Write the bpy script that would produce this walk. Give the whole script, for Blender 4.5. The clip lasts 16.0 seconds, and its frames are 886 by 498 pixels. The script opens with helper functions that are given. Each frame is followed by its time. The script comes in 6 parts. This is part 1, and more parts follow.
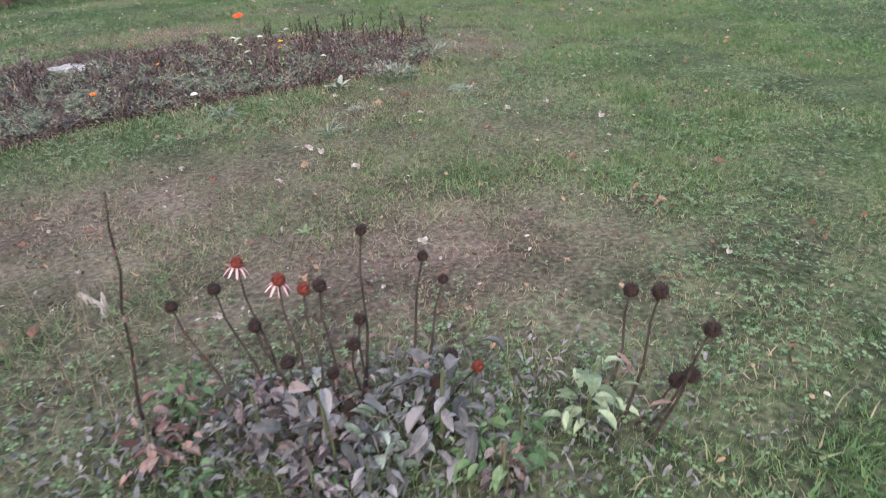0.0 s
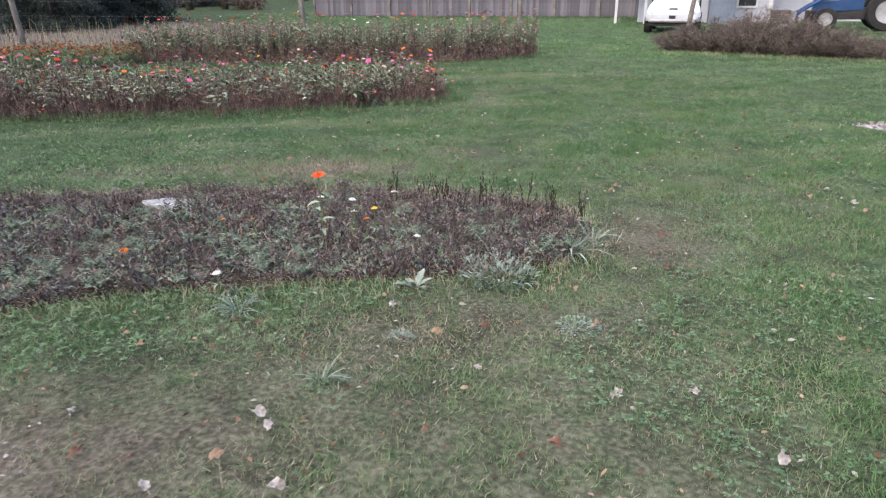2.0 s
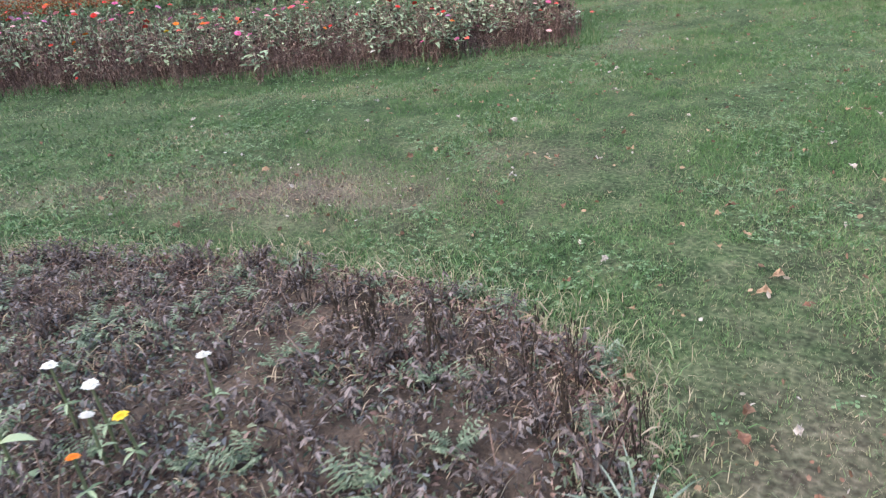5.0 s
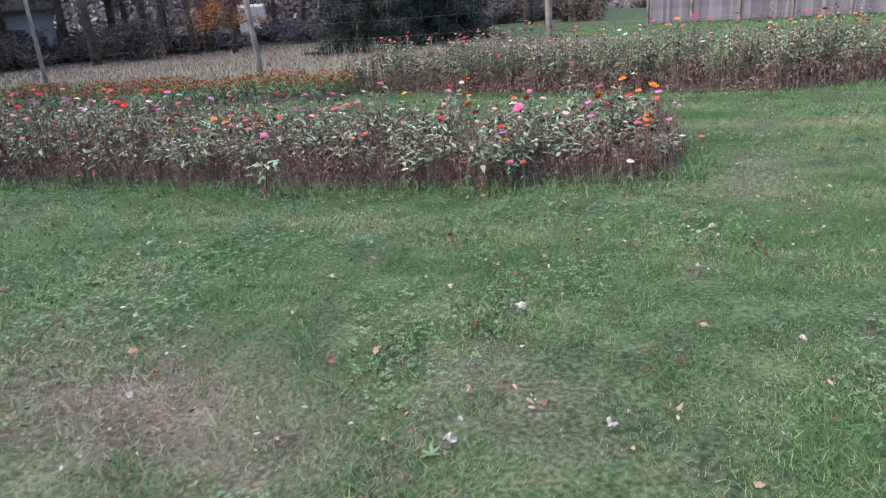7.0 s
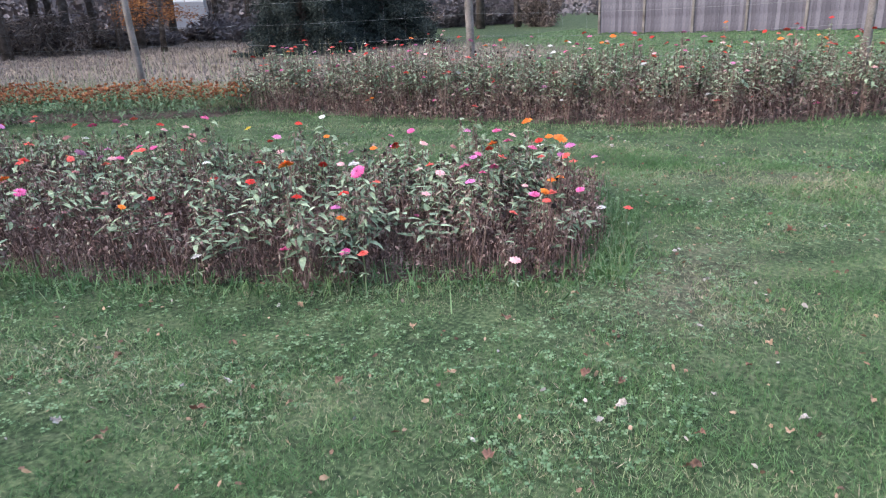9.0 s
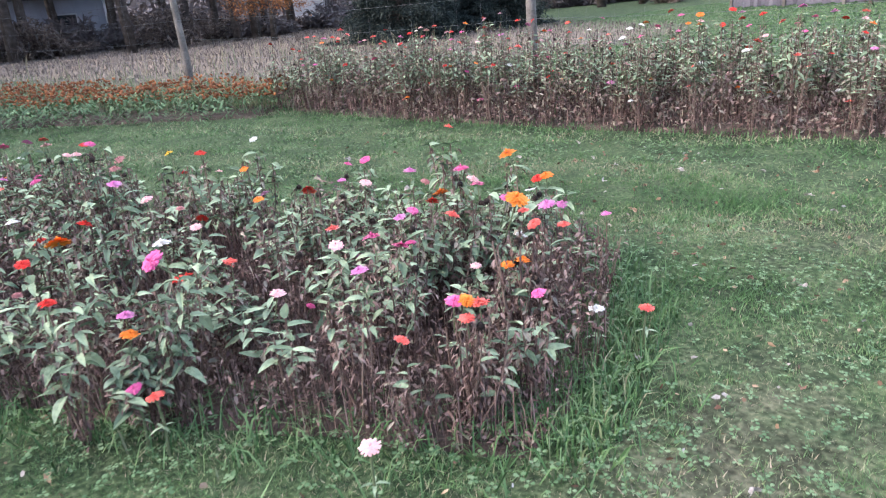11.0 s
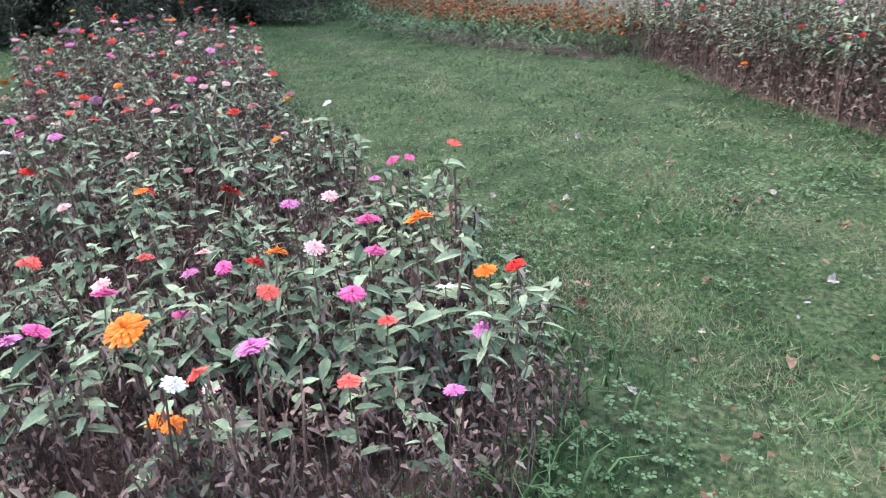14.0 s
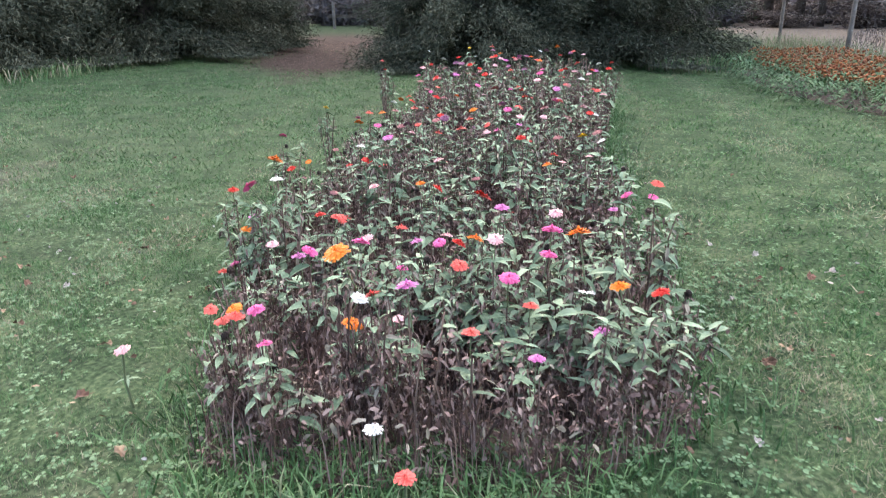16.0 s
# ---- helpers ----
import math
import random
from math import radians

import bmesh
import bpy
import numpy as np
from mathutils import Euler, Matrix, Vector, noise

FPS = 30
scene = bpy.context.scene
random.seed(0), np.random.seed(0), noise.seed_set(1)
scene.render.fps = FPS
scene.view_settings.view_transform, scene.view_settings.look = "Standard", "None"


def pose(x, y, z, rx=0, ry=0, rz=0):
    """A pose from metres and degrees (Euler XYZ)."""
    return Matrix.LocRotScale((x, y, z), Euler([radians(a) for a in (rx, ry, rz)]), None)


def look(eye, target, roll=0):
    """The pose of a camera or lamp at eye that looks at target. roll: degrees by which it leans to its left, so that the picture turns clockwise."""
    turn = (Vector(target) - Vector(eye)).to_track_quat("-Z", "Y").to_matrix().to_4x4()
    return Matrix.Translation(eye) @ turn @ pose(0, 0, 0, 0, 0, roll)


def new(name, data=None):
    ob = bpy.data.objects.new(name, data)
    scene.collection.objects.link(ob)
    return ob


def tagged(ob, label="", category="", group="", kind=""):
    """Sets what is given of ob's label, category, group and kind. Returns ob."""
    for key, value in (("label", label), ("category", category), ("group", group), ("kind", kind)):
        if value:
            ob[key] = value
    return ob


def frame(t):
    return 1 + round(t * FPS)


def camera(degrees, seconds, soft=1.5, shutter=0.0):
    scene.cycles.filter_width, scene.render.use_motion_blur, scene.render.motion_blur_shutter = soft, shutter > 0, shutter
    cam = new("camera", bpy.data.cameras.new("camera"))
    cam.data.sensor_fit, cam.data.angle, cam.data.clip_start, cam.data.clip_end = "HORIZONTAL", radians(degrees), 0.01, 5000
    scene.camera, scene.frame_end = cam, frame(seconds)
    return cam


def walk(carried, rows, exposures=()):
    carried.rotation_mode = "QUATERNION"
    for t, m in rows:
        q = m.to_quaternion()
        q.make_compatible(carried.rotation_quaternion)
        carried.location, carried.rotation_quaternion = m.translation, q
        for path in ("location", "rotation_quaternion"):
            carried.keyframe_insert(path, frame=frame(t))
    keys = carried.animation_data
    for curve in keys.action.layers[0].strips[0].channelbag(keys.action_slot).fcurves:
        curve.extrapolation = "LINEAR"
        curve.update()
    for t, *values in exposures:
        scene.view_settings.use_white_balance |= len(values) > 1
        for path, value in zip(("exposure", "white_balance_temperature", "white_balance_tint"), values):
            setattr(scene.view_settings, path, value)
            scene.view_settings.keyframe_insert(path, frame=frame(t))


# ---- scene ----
cam = camera(65.9, 16.0, 1.2, 0.2)
PATH = [
    (0, (0.974, 0.608, 1.566), (1.156, 2.329, 0.564), -1.9),
    (0.5, (1.237, 1.069, 1.525), (1.31, 2.831, 0.583), 0.3),
    (1, (1.468, 1.505, 1.512), (1.163, 3.364, 0.839), 0.3),
    (1.5, (1.694, 1.957, 1.564), (1.097, 3.765, 0.949), -2.3),
    (2, (1.837, 2.44, 1.571), (1.318, 4.237, 0.863), -0.4),
    (2.5, (1.909, 2.981, 1.515), (1.293, 4.722, 0.747), -0.4),
    (3, (1.981, 3.447, 1.543), (1.201, 5.065, 0.663), -4.1),
    (3.5, (1.966, 3.936, 1.574), (1.184, 5.51, 0.62), -4.0),
    (3.7, (1.955, 4.113, 1.576), (1.113, 5.677, 0.657), -5.0),
    (5.8, (1.936, 6.211, 1.442), (0.715, 7.533, 0.57), -5.6),
    (6, (1.902, 6.379, 1.449), (0.605, 7.657, 0.62), -5.9),
    (6.5, (1.782, 6.853, 1.398), (0.508, 8.17, 0.596), -4.8),
    (7, (1.616, 7.403, 1.388), (0.246, 8.708, 0.742), -4.2),
    (7.5, (1.456, 7.873, 1.413), (0.125, 9.212, 0.755), -5.1),
    (8, (1.262, 8.4, 1.435), (0.139, 9.894, 0.723), -4.7),
    (8.2, (1.162, 8.573, 1.446), (0.019, 10.071, 0.774), -4.2),
    (10.3, (0.597, 10.629, 1.346), (-0.886, 11.805, 0.7), -2.5),
    (10.5, (0.53, 10.803, 1.318), (-0.974, 11.968, 0.7), -3.0),
    (11, (0.374, 11.218, 1.378), (-1.145, 12.33, 0.701), -4.5),
    (11.5, (0.297, 11.662, 1.372), (-1.365, 12.602, 0.777), -3.2),
    (12, (0.153, 12.08, 1.349), (-1.515, 12.982, 0.716), -3.0),
    (12.5, (0.041, 12.463, 1.402), (-1.671, 13.233, 0.712), -4.7),
    (13, (-0.041, 12.833, 1.353), (-1.877, 13.259, 0.685), -4.4),
    (13.5, (-0.077, 13.202, 1.394), (-1.949, 13.342, 0.703), -5.3),
    (14, (-0.2, 13.53, 1.377), (-2.026, 13.399, 0.571), -2.5),
    (14.5, (-0.301, 13.713, 1.377), (-2.065, 13.123, 0.641), -4.6),
    (15, (-0.274, 13.959, 1.393), (-1.799, 12.89, 0.665), -4.1),
    (15.5, (-0.106, 14.11, 1.408), (-1.639, 12.967, 0.821), -3.1),
    (16, (0.093, 14.249, 1.422), (-1.438, 13.148, 0.756), -1.0),
]
walk(cam, [(t, look(e, a, r)) for t, e, a, r in PATH], [(0, 1.75, 6650, 17), (1.5, 1.7, 6450, 12), (2.5, 1.71, 6550, 12), (3.5, 1.78, 6550, 12), (5.9, 1.98, 6450, 10), (7, 1.93, 6300, 11), (8.2, 1.92, 6150, 13), (10.5, 2.12, 6200, 14), (11.5, 2.2, 6200, 14), (12.5, 2.17, 6230, 13), (13.5, 2.13, 6250, 13), (15, 2.09, 6400, 10), (16, 2.27, 6450, 11)])

# ---------------------------------------------------------------- light
world = bpy.data.worlds.new("overcast_sky")
scene.world = world
world.use_nodes = True
wn, wl = world.node_tree.nodes, world.node_tree.links
sky = wn.new("ShaderNodeTexSky")
sky.sky_type, sky.sun_disc = "NISHITA", False
sky.sun_elevation, sky.sun_rotation = radians(38), radians(200)
sky.dust_density, sky.air_density, sky.ozone_density = 3.0, 1.0, 1.0
wl.new(sky.outputs[0], wn["Background"].inputs[0])
wn["Background"].inputs[1].default_value = 0.13

sun = new("sun", bpy.data.lights.new("sun", "SUN"))
sun.data.energy, sun.data.angle, sun.data.color = 0.8, radians(60), (1.0, 0.96, 0.9)
sun.matrix_world = pose(0, 0, 30, 35, 0, 200)


# ---------------------------------------------------------------- plan
def smooth(t):
    t = np.clip(t, 0, 1)
    return t * t * (3 - 2 * t)


def gz(x, y):
    """Height of the ground: a faint slope down from the first bed, nearly level beyond."""
    x, y = np.asarray(x, float), np.asarray(y, float)
    fall = 0.03 * 0.7 * np.logaddexp(0, (8.8 - np.maximum(y, -12)) / 0.7)
    rise = 0.12 * smooth((y - 12.6 + 0.25 * np.maximum(0, -x - 3)) / 3)
    return fall + rise + 0.008 * np.clip(y - 17, 0, 60)


def inside(x, y, poly):
    """True where (x, y) lies inside the polygon."""
    x, y = np.asarray(x, float), np.asarray(y, float)
    r = np.zeros(x.shape, bool)
    for (x0, y0), (x1, y1) in zip(poly, poly[1:] + poly[:1]):
        c = (y0 > y) != (y1 > y)
        with np.errstate(divide="ignore", invalid="ignore"):
            r ^= c & (x < (x1 - x0) * (y - y0) / (y1 - y0 + 1e-12) + x0)
    return r


A0, AD, AN = np.array([-0.91, 12.35]), np.array([-0.911, -0.413]), np.array([-0.413, 0.911])


def along(u, w):
    """A place in the long zinnia bed: u metres along it, w metres across it."""
    p = A0 + u * AD + w * AN
    return float(p[0]), float(p[1])


BED_A = [along(*q) for q in ((-0.02, 0.12), (0.9, -0.1), (2, -0.4), (3, -0.55), (4.5, -0.5), (6, -0.55), (7.6, -0.75), (8.6, -0.4),
                             (8.8, 0.8), (8.0, 1.75), (6, 1.6), (4.6, 1.5), (2.3, 1.58), (1, 1.74), (0.32, 1.78), (0.02, 1.3), (-0.08, 0.7))]
BED_B = [(-8.8, 15.25), (-5.9, 15.8), (-3.65, 16.4), (-1.9, 17.0), (-0.6, 18.7), (-0.7, 19.5), (-1.6, 19.4), (-3.4, 18.2), (-5.7, 17.5), (-9.0, 16.4)]
BED_C = [(-8.5, 14.7), (-10.2, 13.2), (-12.0, 12.1), (-16.4, 10.4), (-17.2, 12.0), (-13.0, 13.9), (-11.2, 14.75), (-9.0, 15.8)]
BED_D = [(1.62, 6.75), (1.5, 6.2), (1.1, 5.85), (0.55, 5.62), (-0.04, 5.36), (-0.68, 5.03), (-1.05, 4.7), (-1.75, 4.3), (-2.6, 3.98), (-3.2, 4.4),
         (-3.35, 5.1), (-3.0, 5.9), (-2.6, 6.35), (-1.6, 6.85), (-0.36, 7.3), (0.57, 7.45), (1.3, 7.25)]
BED_D_IN = BED_D[:-6] + [(-3.0, 5.75), (-2.6, 6.0), (-1.6, 6.35), (-0.36, 6.65), (0.57, 6.85), (1.2, 6.85)]
TRACK = [(4.3, 11.8), (5.15, 10.8), (6.15, 10.2), (6.9, 9.3), (8.6, 7.9), (9.8, 8.7), (8.4, 9.8), (7.5, 10.5), (6.8, 11.5), (5.9, 12.0), (4.9, 12.2)]
FENCE = [(-22.9, 10.1), (-17.1, 12.5), (-11.27, 14.9), (-5.67, 17.2), (-1.05, 18.9), (2.75, 21.3), (8.4, 22.6)]


# ---------------------------------------------------------------- materials
def nodes_of(name):
    m = bpy.data.materials.new(name)
    m.use_nodes = True
    return m, m.node_tree.nodes, m.node_tree.links, m.node_tree.nodes["Principled BSDF"]


def surface(name, cols, rough=0.85, scale=6.0, fine=60.0, bump=0.3, metal=0.0, spread=0.0, by="island", spec=0.3, dist=0.01):
    """A mottled surface between two or three base colours, with grain and relief; spread varies piece by piece."""
    m, n, l, b = nodes_of(name)
    tc = n.new("ShaderNodeTexCoord")
    big, small = n.new("ShaderNodeTexNoise"), n.new("ShaderNodeTexNoise")
    big.inputs["Scale"].default_value, small.inputs["Scale"].default_value = scale, fine
    big.inputs["Detail"].default_value = 4
    l.new(tc.outputs["Object"], big.inputs["Vector"])
    l.new(tc.outputs["Object"], small.inputs["Vector"])
    mix = n.new("ShaderNodeMath")
    mix.operation = "MULTIPLY_ADD"
    l.new(small.outputs[0], mix.inputs[0])
    mix.inputs[1].default_value = 0.45
    l.new(big.outputs[0], mix.inputs[2])
    value = mix.outputs[0]
    if spread:
        if by == "island":
            rnd = n.new("ShaderNodeNewGeometry").outputs["Random Per Island"]
        else:
            rnd = n.new("ShaderNodeObjectInfo").outputs["Random"]
        add = n.new("ShaderNodeMath")
        add.operation = "MULTIPLY_ADD"
        l.new(rnd, add.inputs[0])
        add.inputs[1].default_value = spread
        off = n.new("ShaderNodeMath")
        off.operation = "SUBTRACT"
        l.new(value, off.inputs[0])
        off.inputs[1].default_value = spread / 2
        l.new(off.outputs[0], add.inputs[2])
        value = add.outputs[0]
    ramp = n.new("ShaderNodeValToRGB")
    e = ramp.color_ramp.elements
    e[0].position, e[1].position = 0.5, 0.95
    e[0].color, e[1].color = (*cols[0], 1), (*cols[-1], 1)
    for i, c in enumerate(cols[1:-1]):
        e.new(0.5 + 0.45 * (i + 1) / (len(cols) - 1)).color = (*c, 1)
    l.new(value, ramp.inputs[0])
    l.new(ramp.outputs[0], b.inputs["Base Color"])
    b.inputs["Roughness"].default_value, b.inputs["Metallic"].default_value = rough, metal
    b.inputs["Specular IOR Level"].default_value = spec
    if bump:
        bp = n.new("ShaderNodeBump")
        bp.inputs["Strength"].default_value, bp.inputs["Distance"].default_value = bump, dist
        l.new(small.outputs[0], bp.inputs["Height"])
        l.new(bp.outputs[0], b.inputs["Normal"])
    return m


def soil_material():
    """Lawn soil and thatch: green and tan turf by noise, with worn, field and leaf-litter zones carried on the mesh."""
    m, n, l, b = nodes_of("turf")
    tc = n.new("ShaderNodeTexCoord")

    def noise_of(s, d=5):
        t = n.new("ShaderNodeTexNoise")
        t.inputs["Scale"].default_value, t.inputs["Detail"].default_value = s, d
        l.new(tc.outputs["Object"], t.inputs["Vector"])
        return t.outputs[0]

    def ramp_of(v, *stops):
        r = n.new("ShaderNodeValToRGB")
        r.color_ramp.elements[0].position, r.color_ramp.elements[0].color = stops[0][0], (*stops[0][1], 1)
        r.color_ramp.elements[1].position, r.color_ramp.elements[1].color = stops[-1][0], (*stops[-1][1], 1)
        for p, c in stops[1:-1]:
            r.color_ramp.elements.new(p).color = (*c, 1)
        l.new(v, r.inputs[0])
        return r.outputs[0]

    def mixed(f, a, c):
        x = n.new("ShaderNodeMix")
        x.data_type = "RGBA"
        l.new(f, x.inputs["Factor"])
        l.new(a, x.inputs["A"])
        l.new(c, x.inputs["B"])
        return x.outputs["Result"]

    rough, fleck = noise_of(45, 8), noise_of(3.2, 4)
    both = n.new("ShaderNodeMath")
    both.operation = "MULTIPLY_ADD"
    l.new(fleck, both.inputs[0])
    both.inputs[1].default_value = 0.55
    add = n.new("ShaderNodeMath")
    add.operation = "SUBTRACT"
    l.new(rough, add.inputs[0])
    add.inputs[1].default_value = 0.275
    l.new(add.outputs[0], both.inputs[2])
    fine = both.outputs[0]
    green = ramp_of(fine, (0.3, (0.018, 0.031, 0.015)), (0.5, (0.044, 0.070, 0.032)), (0.72, (0.105, 0.135, 0.068)))
    dry = ramp_of(fine, (0.3, (0.05, 0.039, 0.032)), (0.5, (0.105, 0.084, 0.069)), (0.75, (0.2, 0.165, 0.138)))
    field = ramp_of(noise_of(7, 8), (0.3, (0.09, 0.075, 0.058)), (0.55, (0.19, 0.155, 0.125)), (0.75, (0.27, 0.23, 0.18)))
    litter = ramp_of(noise_of(22, 6), (0.35, (0.026, 0.018, 0.014)), (0.5, (0.07, 0.047, 0.037)), (0.7, (0.15, 0.105, 0.082)))
    col = green
    for key, c in (("dry", dry), ("field", field), ("litter", litter)):
        at = n.new("ShaderNodeAttribute")
        at.attribute_name = key
        ma = n.new("ShaderNodeMath")
        ma.operation, ma.use_clamp = "MULTIPLY_ADD", True
        l.new(noise_of(9, 6), ma.inputs[0])
        ma.inputs[1].default_value = 0.9
        sub = n.new("ShaderNodeMath")
        sub.operation = "MULTIPLY_ADD"
        l.new(at.outputs["Fac"], sub.inputs[0])
        sub.inputs[1].default_value, sub.inputs[2].default_value = 1.6, -0.72
        l.new(sub.outputs[0], ma.inputs[2])
        col = mixed(ma.outputs[0], col, c)
    l.new(col, b.inputs["Base Color"])
    b.inputs["Roughness"].default_value, b.inputs["Specular IOR Level"].default_value = 0.95, 0.1
    bp = n.new("ShaderNodeBump")
    bp.inputs["Strength"].default_value, bp.inputs["Distance"].default_value = 0.6, 0.012
    l.new(fine, bp.inputs["Height"])
    l.new(bp.outputs[0], b.inputs["Normal"])
    return m


def blade_material():
    """Grass blades: fresh to straw by a value carried on each blade."""
    m, n, l, b = nodes_of("grass_blade")
    at = n.new("ShaderNodeAttribute")
    at.attribute_name = "dry"
    r = n.new("ShaderNodeValToRGB")
    e = r.color_ramp.elements
    e[0].position, e[0].color = 0.0, (0.07, 0.145, 0.052, 1)
    e[1].position, e[1].color = 1.0, (0.38, 0.31, 0.235, 1)
    e.new(0.35).color = (0.15, 0.245, 0.105, 1)
    e.new(0.6).color = (0.26, 0.255, 0.155, 1)
    l.new(at.outputs["Fac"], r.inputs[0])
    l.new(r.outputs[0], b.inputs["Base Color"])
    b.inputs["Roughness"].default_value, b.inputs["Specular IOR Level"].default_value = 0.7, 0.25
    return m


SOIL, BLADE = soil_material(), blade_material()
EARTH = surface("bed_earth", [(0.03, 0.022, 0.017), (0.07, 0.05, 0.04), (0.12, 0.09, 0.07)], 0.95, 5, 40, 0.8, dist=0.03)
DEAD_STEM = surface("withered_stem", [(0.06, 0.038, 0.033), (0.125, 0.082, 0.068), (0.23, 0.165, 0.135)], 0.9, 8, 90, spread=0.5)
DEAD_LEAF = surface("withered_leaf", [(0.08, 0.048, 0.042), (0.18, 0.114, 0.1), (0.31, 0.222, 0.195)], 0.9, 9, 80, spread=0.6)
DARK_LITTER = surface("dark_litter", [(0.048, 0.04, 0.04), (0.12, 0.10, 0.098), (0.25, 0.21, 0.205)], 0.9, 9, 80, spread=0.6)
PALE_LEAF = surface("faded_leaf", [(0.11, 0.10, 0.075), (0.22, 0.195, 0.148), (0.34, 0.295, 0.235)], 0.85, 9, 70, spread=0.5)
GREEN_LEAF = surface("zinnia_leaf", [(0.105, 0.152, 0.09), (0.205, 0.272, 0.172), (0.32, 0.395, 0.255)], 0.75, 10, 70, spread=0.55)
GREEN_STEM = surface("green_stem", [(0.09, 0.12, 0.06), (0.16, 0.18, 0.1)], 0.7, 8, 60)
WEED = surface("feathery_weed", [(0.075, 0.11, 0.07), (0.145, 0.19, 0.125), (0.24, 0.285, 0.205)], 0.8, 9, 70, spread=0.5)
GREY_LEAF = surface("grey_leaf", [(0.065, 0.07, 0.068), (0.135, 0.138, 0.138), (0.26, 0.255, 0.26)], 0.85, 8, 60, spread=0.5)
SAGE_LEAF = surface("sage_leaf", [(0.10, 0.14, 0.10), (0.19, 0.24, 0.19), (0.32, 0.37, 0.31)], 0.85, 9, 70, spread=0.5)
STRAW = surface("straw", [(0.15, 0.115, 0.08), (0.27, 0.21, 0.15), (0.42, 0.35, 0.26)], 0.8, 9, 70, spread=0.6)
CLOVER = surface("clover_leaf", [(0.055, 0.11, 0.048), (0.10, 0.175, 0.08), (0.155, 0.23, 0.12)], 0.75, 9, 60, spread=0.5)
NEEDLE = surface("conifer_needles", [(0.026, 0.034, 0.021), (0.06, 0.068, 0.044), (0.13, 0.135, 0.095)], 0.8, 2, 20, spread=0.5, bump=0)
HEDGE = surface("evergreen_needles", [(0.014, 0.023, 0.02), (0.032, 0.046, 0.04), (0.065, 0.08, 0.068)], 0.8, 2, 20, spread=0.5, bump=0)
BARK = surface("bark", [(0.04, 0.033, 0.028), (0.085, 0.07, 0.06), (0.15, 0.13, 0.115)], 0.95, 4, 25, 1.0, dist=0.03)
BRUSH = surface("brush_twigs", [(0.06, 0.047, 0.042), (0.12, 0.095, 0.085), (0.21, 0.17, 0.145)], 0.9, 3, 30, spread=0.6)
AUTUMN = surface("autumn_leaves", [(0.16, 0.06, 0.025), (0.32, 0.13, 0.045), (0.45, 0.22, 0.08)], 0.85, 1, 20, spread=0.5, bump=0)
# pale purple-grey: haze over the far trees is put into the leaf colour
WOODLAND = surface("woodland_leaves", [(0.10, 0.09, 0.096), (0.135, 0.12, 0.126), (0.175, 0.155, 0.155)], 0.9, 1, 20, spread=0.4, bump=0)
MARIGOLD = surface("marigold_bloom", [(0.13, 0.045, 0.02), (0.23, 0.08, 0.033), (0.35, 0.135, 0.05)], 0.8, 9, 60, spread=0.5)
POST_WOOD = surface("weathered_post", [(0.09, 0.08, 0.07), (0.165, 0.148, 0.132), (0.26, 0.235, 0.215)], 0.9, 3, 45, 0.7)
FENCE_WOOD = surface("grey_fence_board", [(0.09, 0.085, 0.10), (0.14, 0.132, 0.155), (0.20, 0.19, 0.215)], 0.9, 2, 30, 0.5, spread=0.4, by="object")
WIRE = surface("galvanised_wire", [(0.2, 0.2, 0.2), (0.32, 0.32, 0.32)], 0.55, 5, 40, 0, metal=0.6)
# white boards with the blue of distance haze mixed into the colour
CLAP = surface("white_siding", [(0.33, 0.345, 0.40), (0.42, 0.435, 0.49)], 0.7, 1.5, 25, 0.1)
TRIM = surface("white_trim", [(0.46, 0.47, 0.49), (0.58, 0.59, 0.60)], 0.6, 2, 30, 0.1)
ROOF = surface("roof_shingle", [(0.07, 0.07, 0.075), (0.14, 0.14, 0.145)], 0.95, 2, 20, 0.6)
GLASS = surface("dark_glass", [(0.02, 0.024, 0.028), (0.035, 0.04, 0.045)], 0.12, 1, 5, 0, spec=0.6)
WHITE_PAINT = surface("white_car_paint", [(0.46, 0.48, 0.52), (0.55, 0.57, 0.60)], 0.3, 1, 12, 0, spec=0.5)
BLUE_PAINT = surface("blue_tractor_paint", [(0.009, 0.035, 0.11), (0.02, 0.07, 0.19)], 0.4, 2, 20, 0.1, spec=0.5)
BLUE_GREY = surface("blue_grey_paint", [(0.11, 0.14, 0.18), (0.17, 0.20, 0.25)], 0.6, 2, 20, 0.1)
RUBBER = surface("rubber", [(0.015, 0.015, 0.016), (0.035, 0.034, 0.033)], 0.9, 4, 40, 0.5)
STEEL = surface("painted_steel", [(0.25, 0.25, 0.26), (0.4, 0.4, 0.41)], 0.5, 4, 30, 0.1, metal=0.4)
DARK = surface("dark_trim", [(0.018, 0.018, 0.02), (0.04, 0.04, 0.042)], 0.6, 3, 30, 0.1)
STONE = surface("pale_stone", [(0.2, 0.2, 0.205), (0.34, 0.34, 0.345), (0.52, 0.52, 0.52)], 0.85, 6, 40, 0.6)
GRAVEL = surface("gravel", [(0.15, 0.13, 0.13), (0.28, 0.25, 0.25), (0.44, 0.40, 0.40)], 0.95, 4, 40, 0.8, spread=0.5)
HILL = surface("wooded_hillside", [(0.075, 0.066, 0.068), (0.12, 0.105, 0.105), (0.18, 0.15, 0.14)], 1.0, 0.06, 0.6, 0.5, dist=2.0)
CONE_DARK = surface("dry_seed_cone", [(0.012, 0.008, 0.007), (0.028, 0.018, 0.015), (0.06, 0.036, 0.03)], 0.9, 20, 160, 1.0)
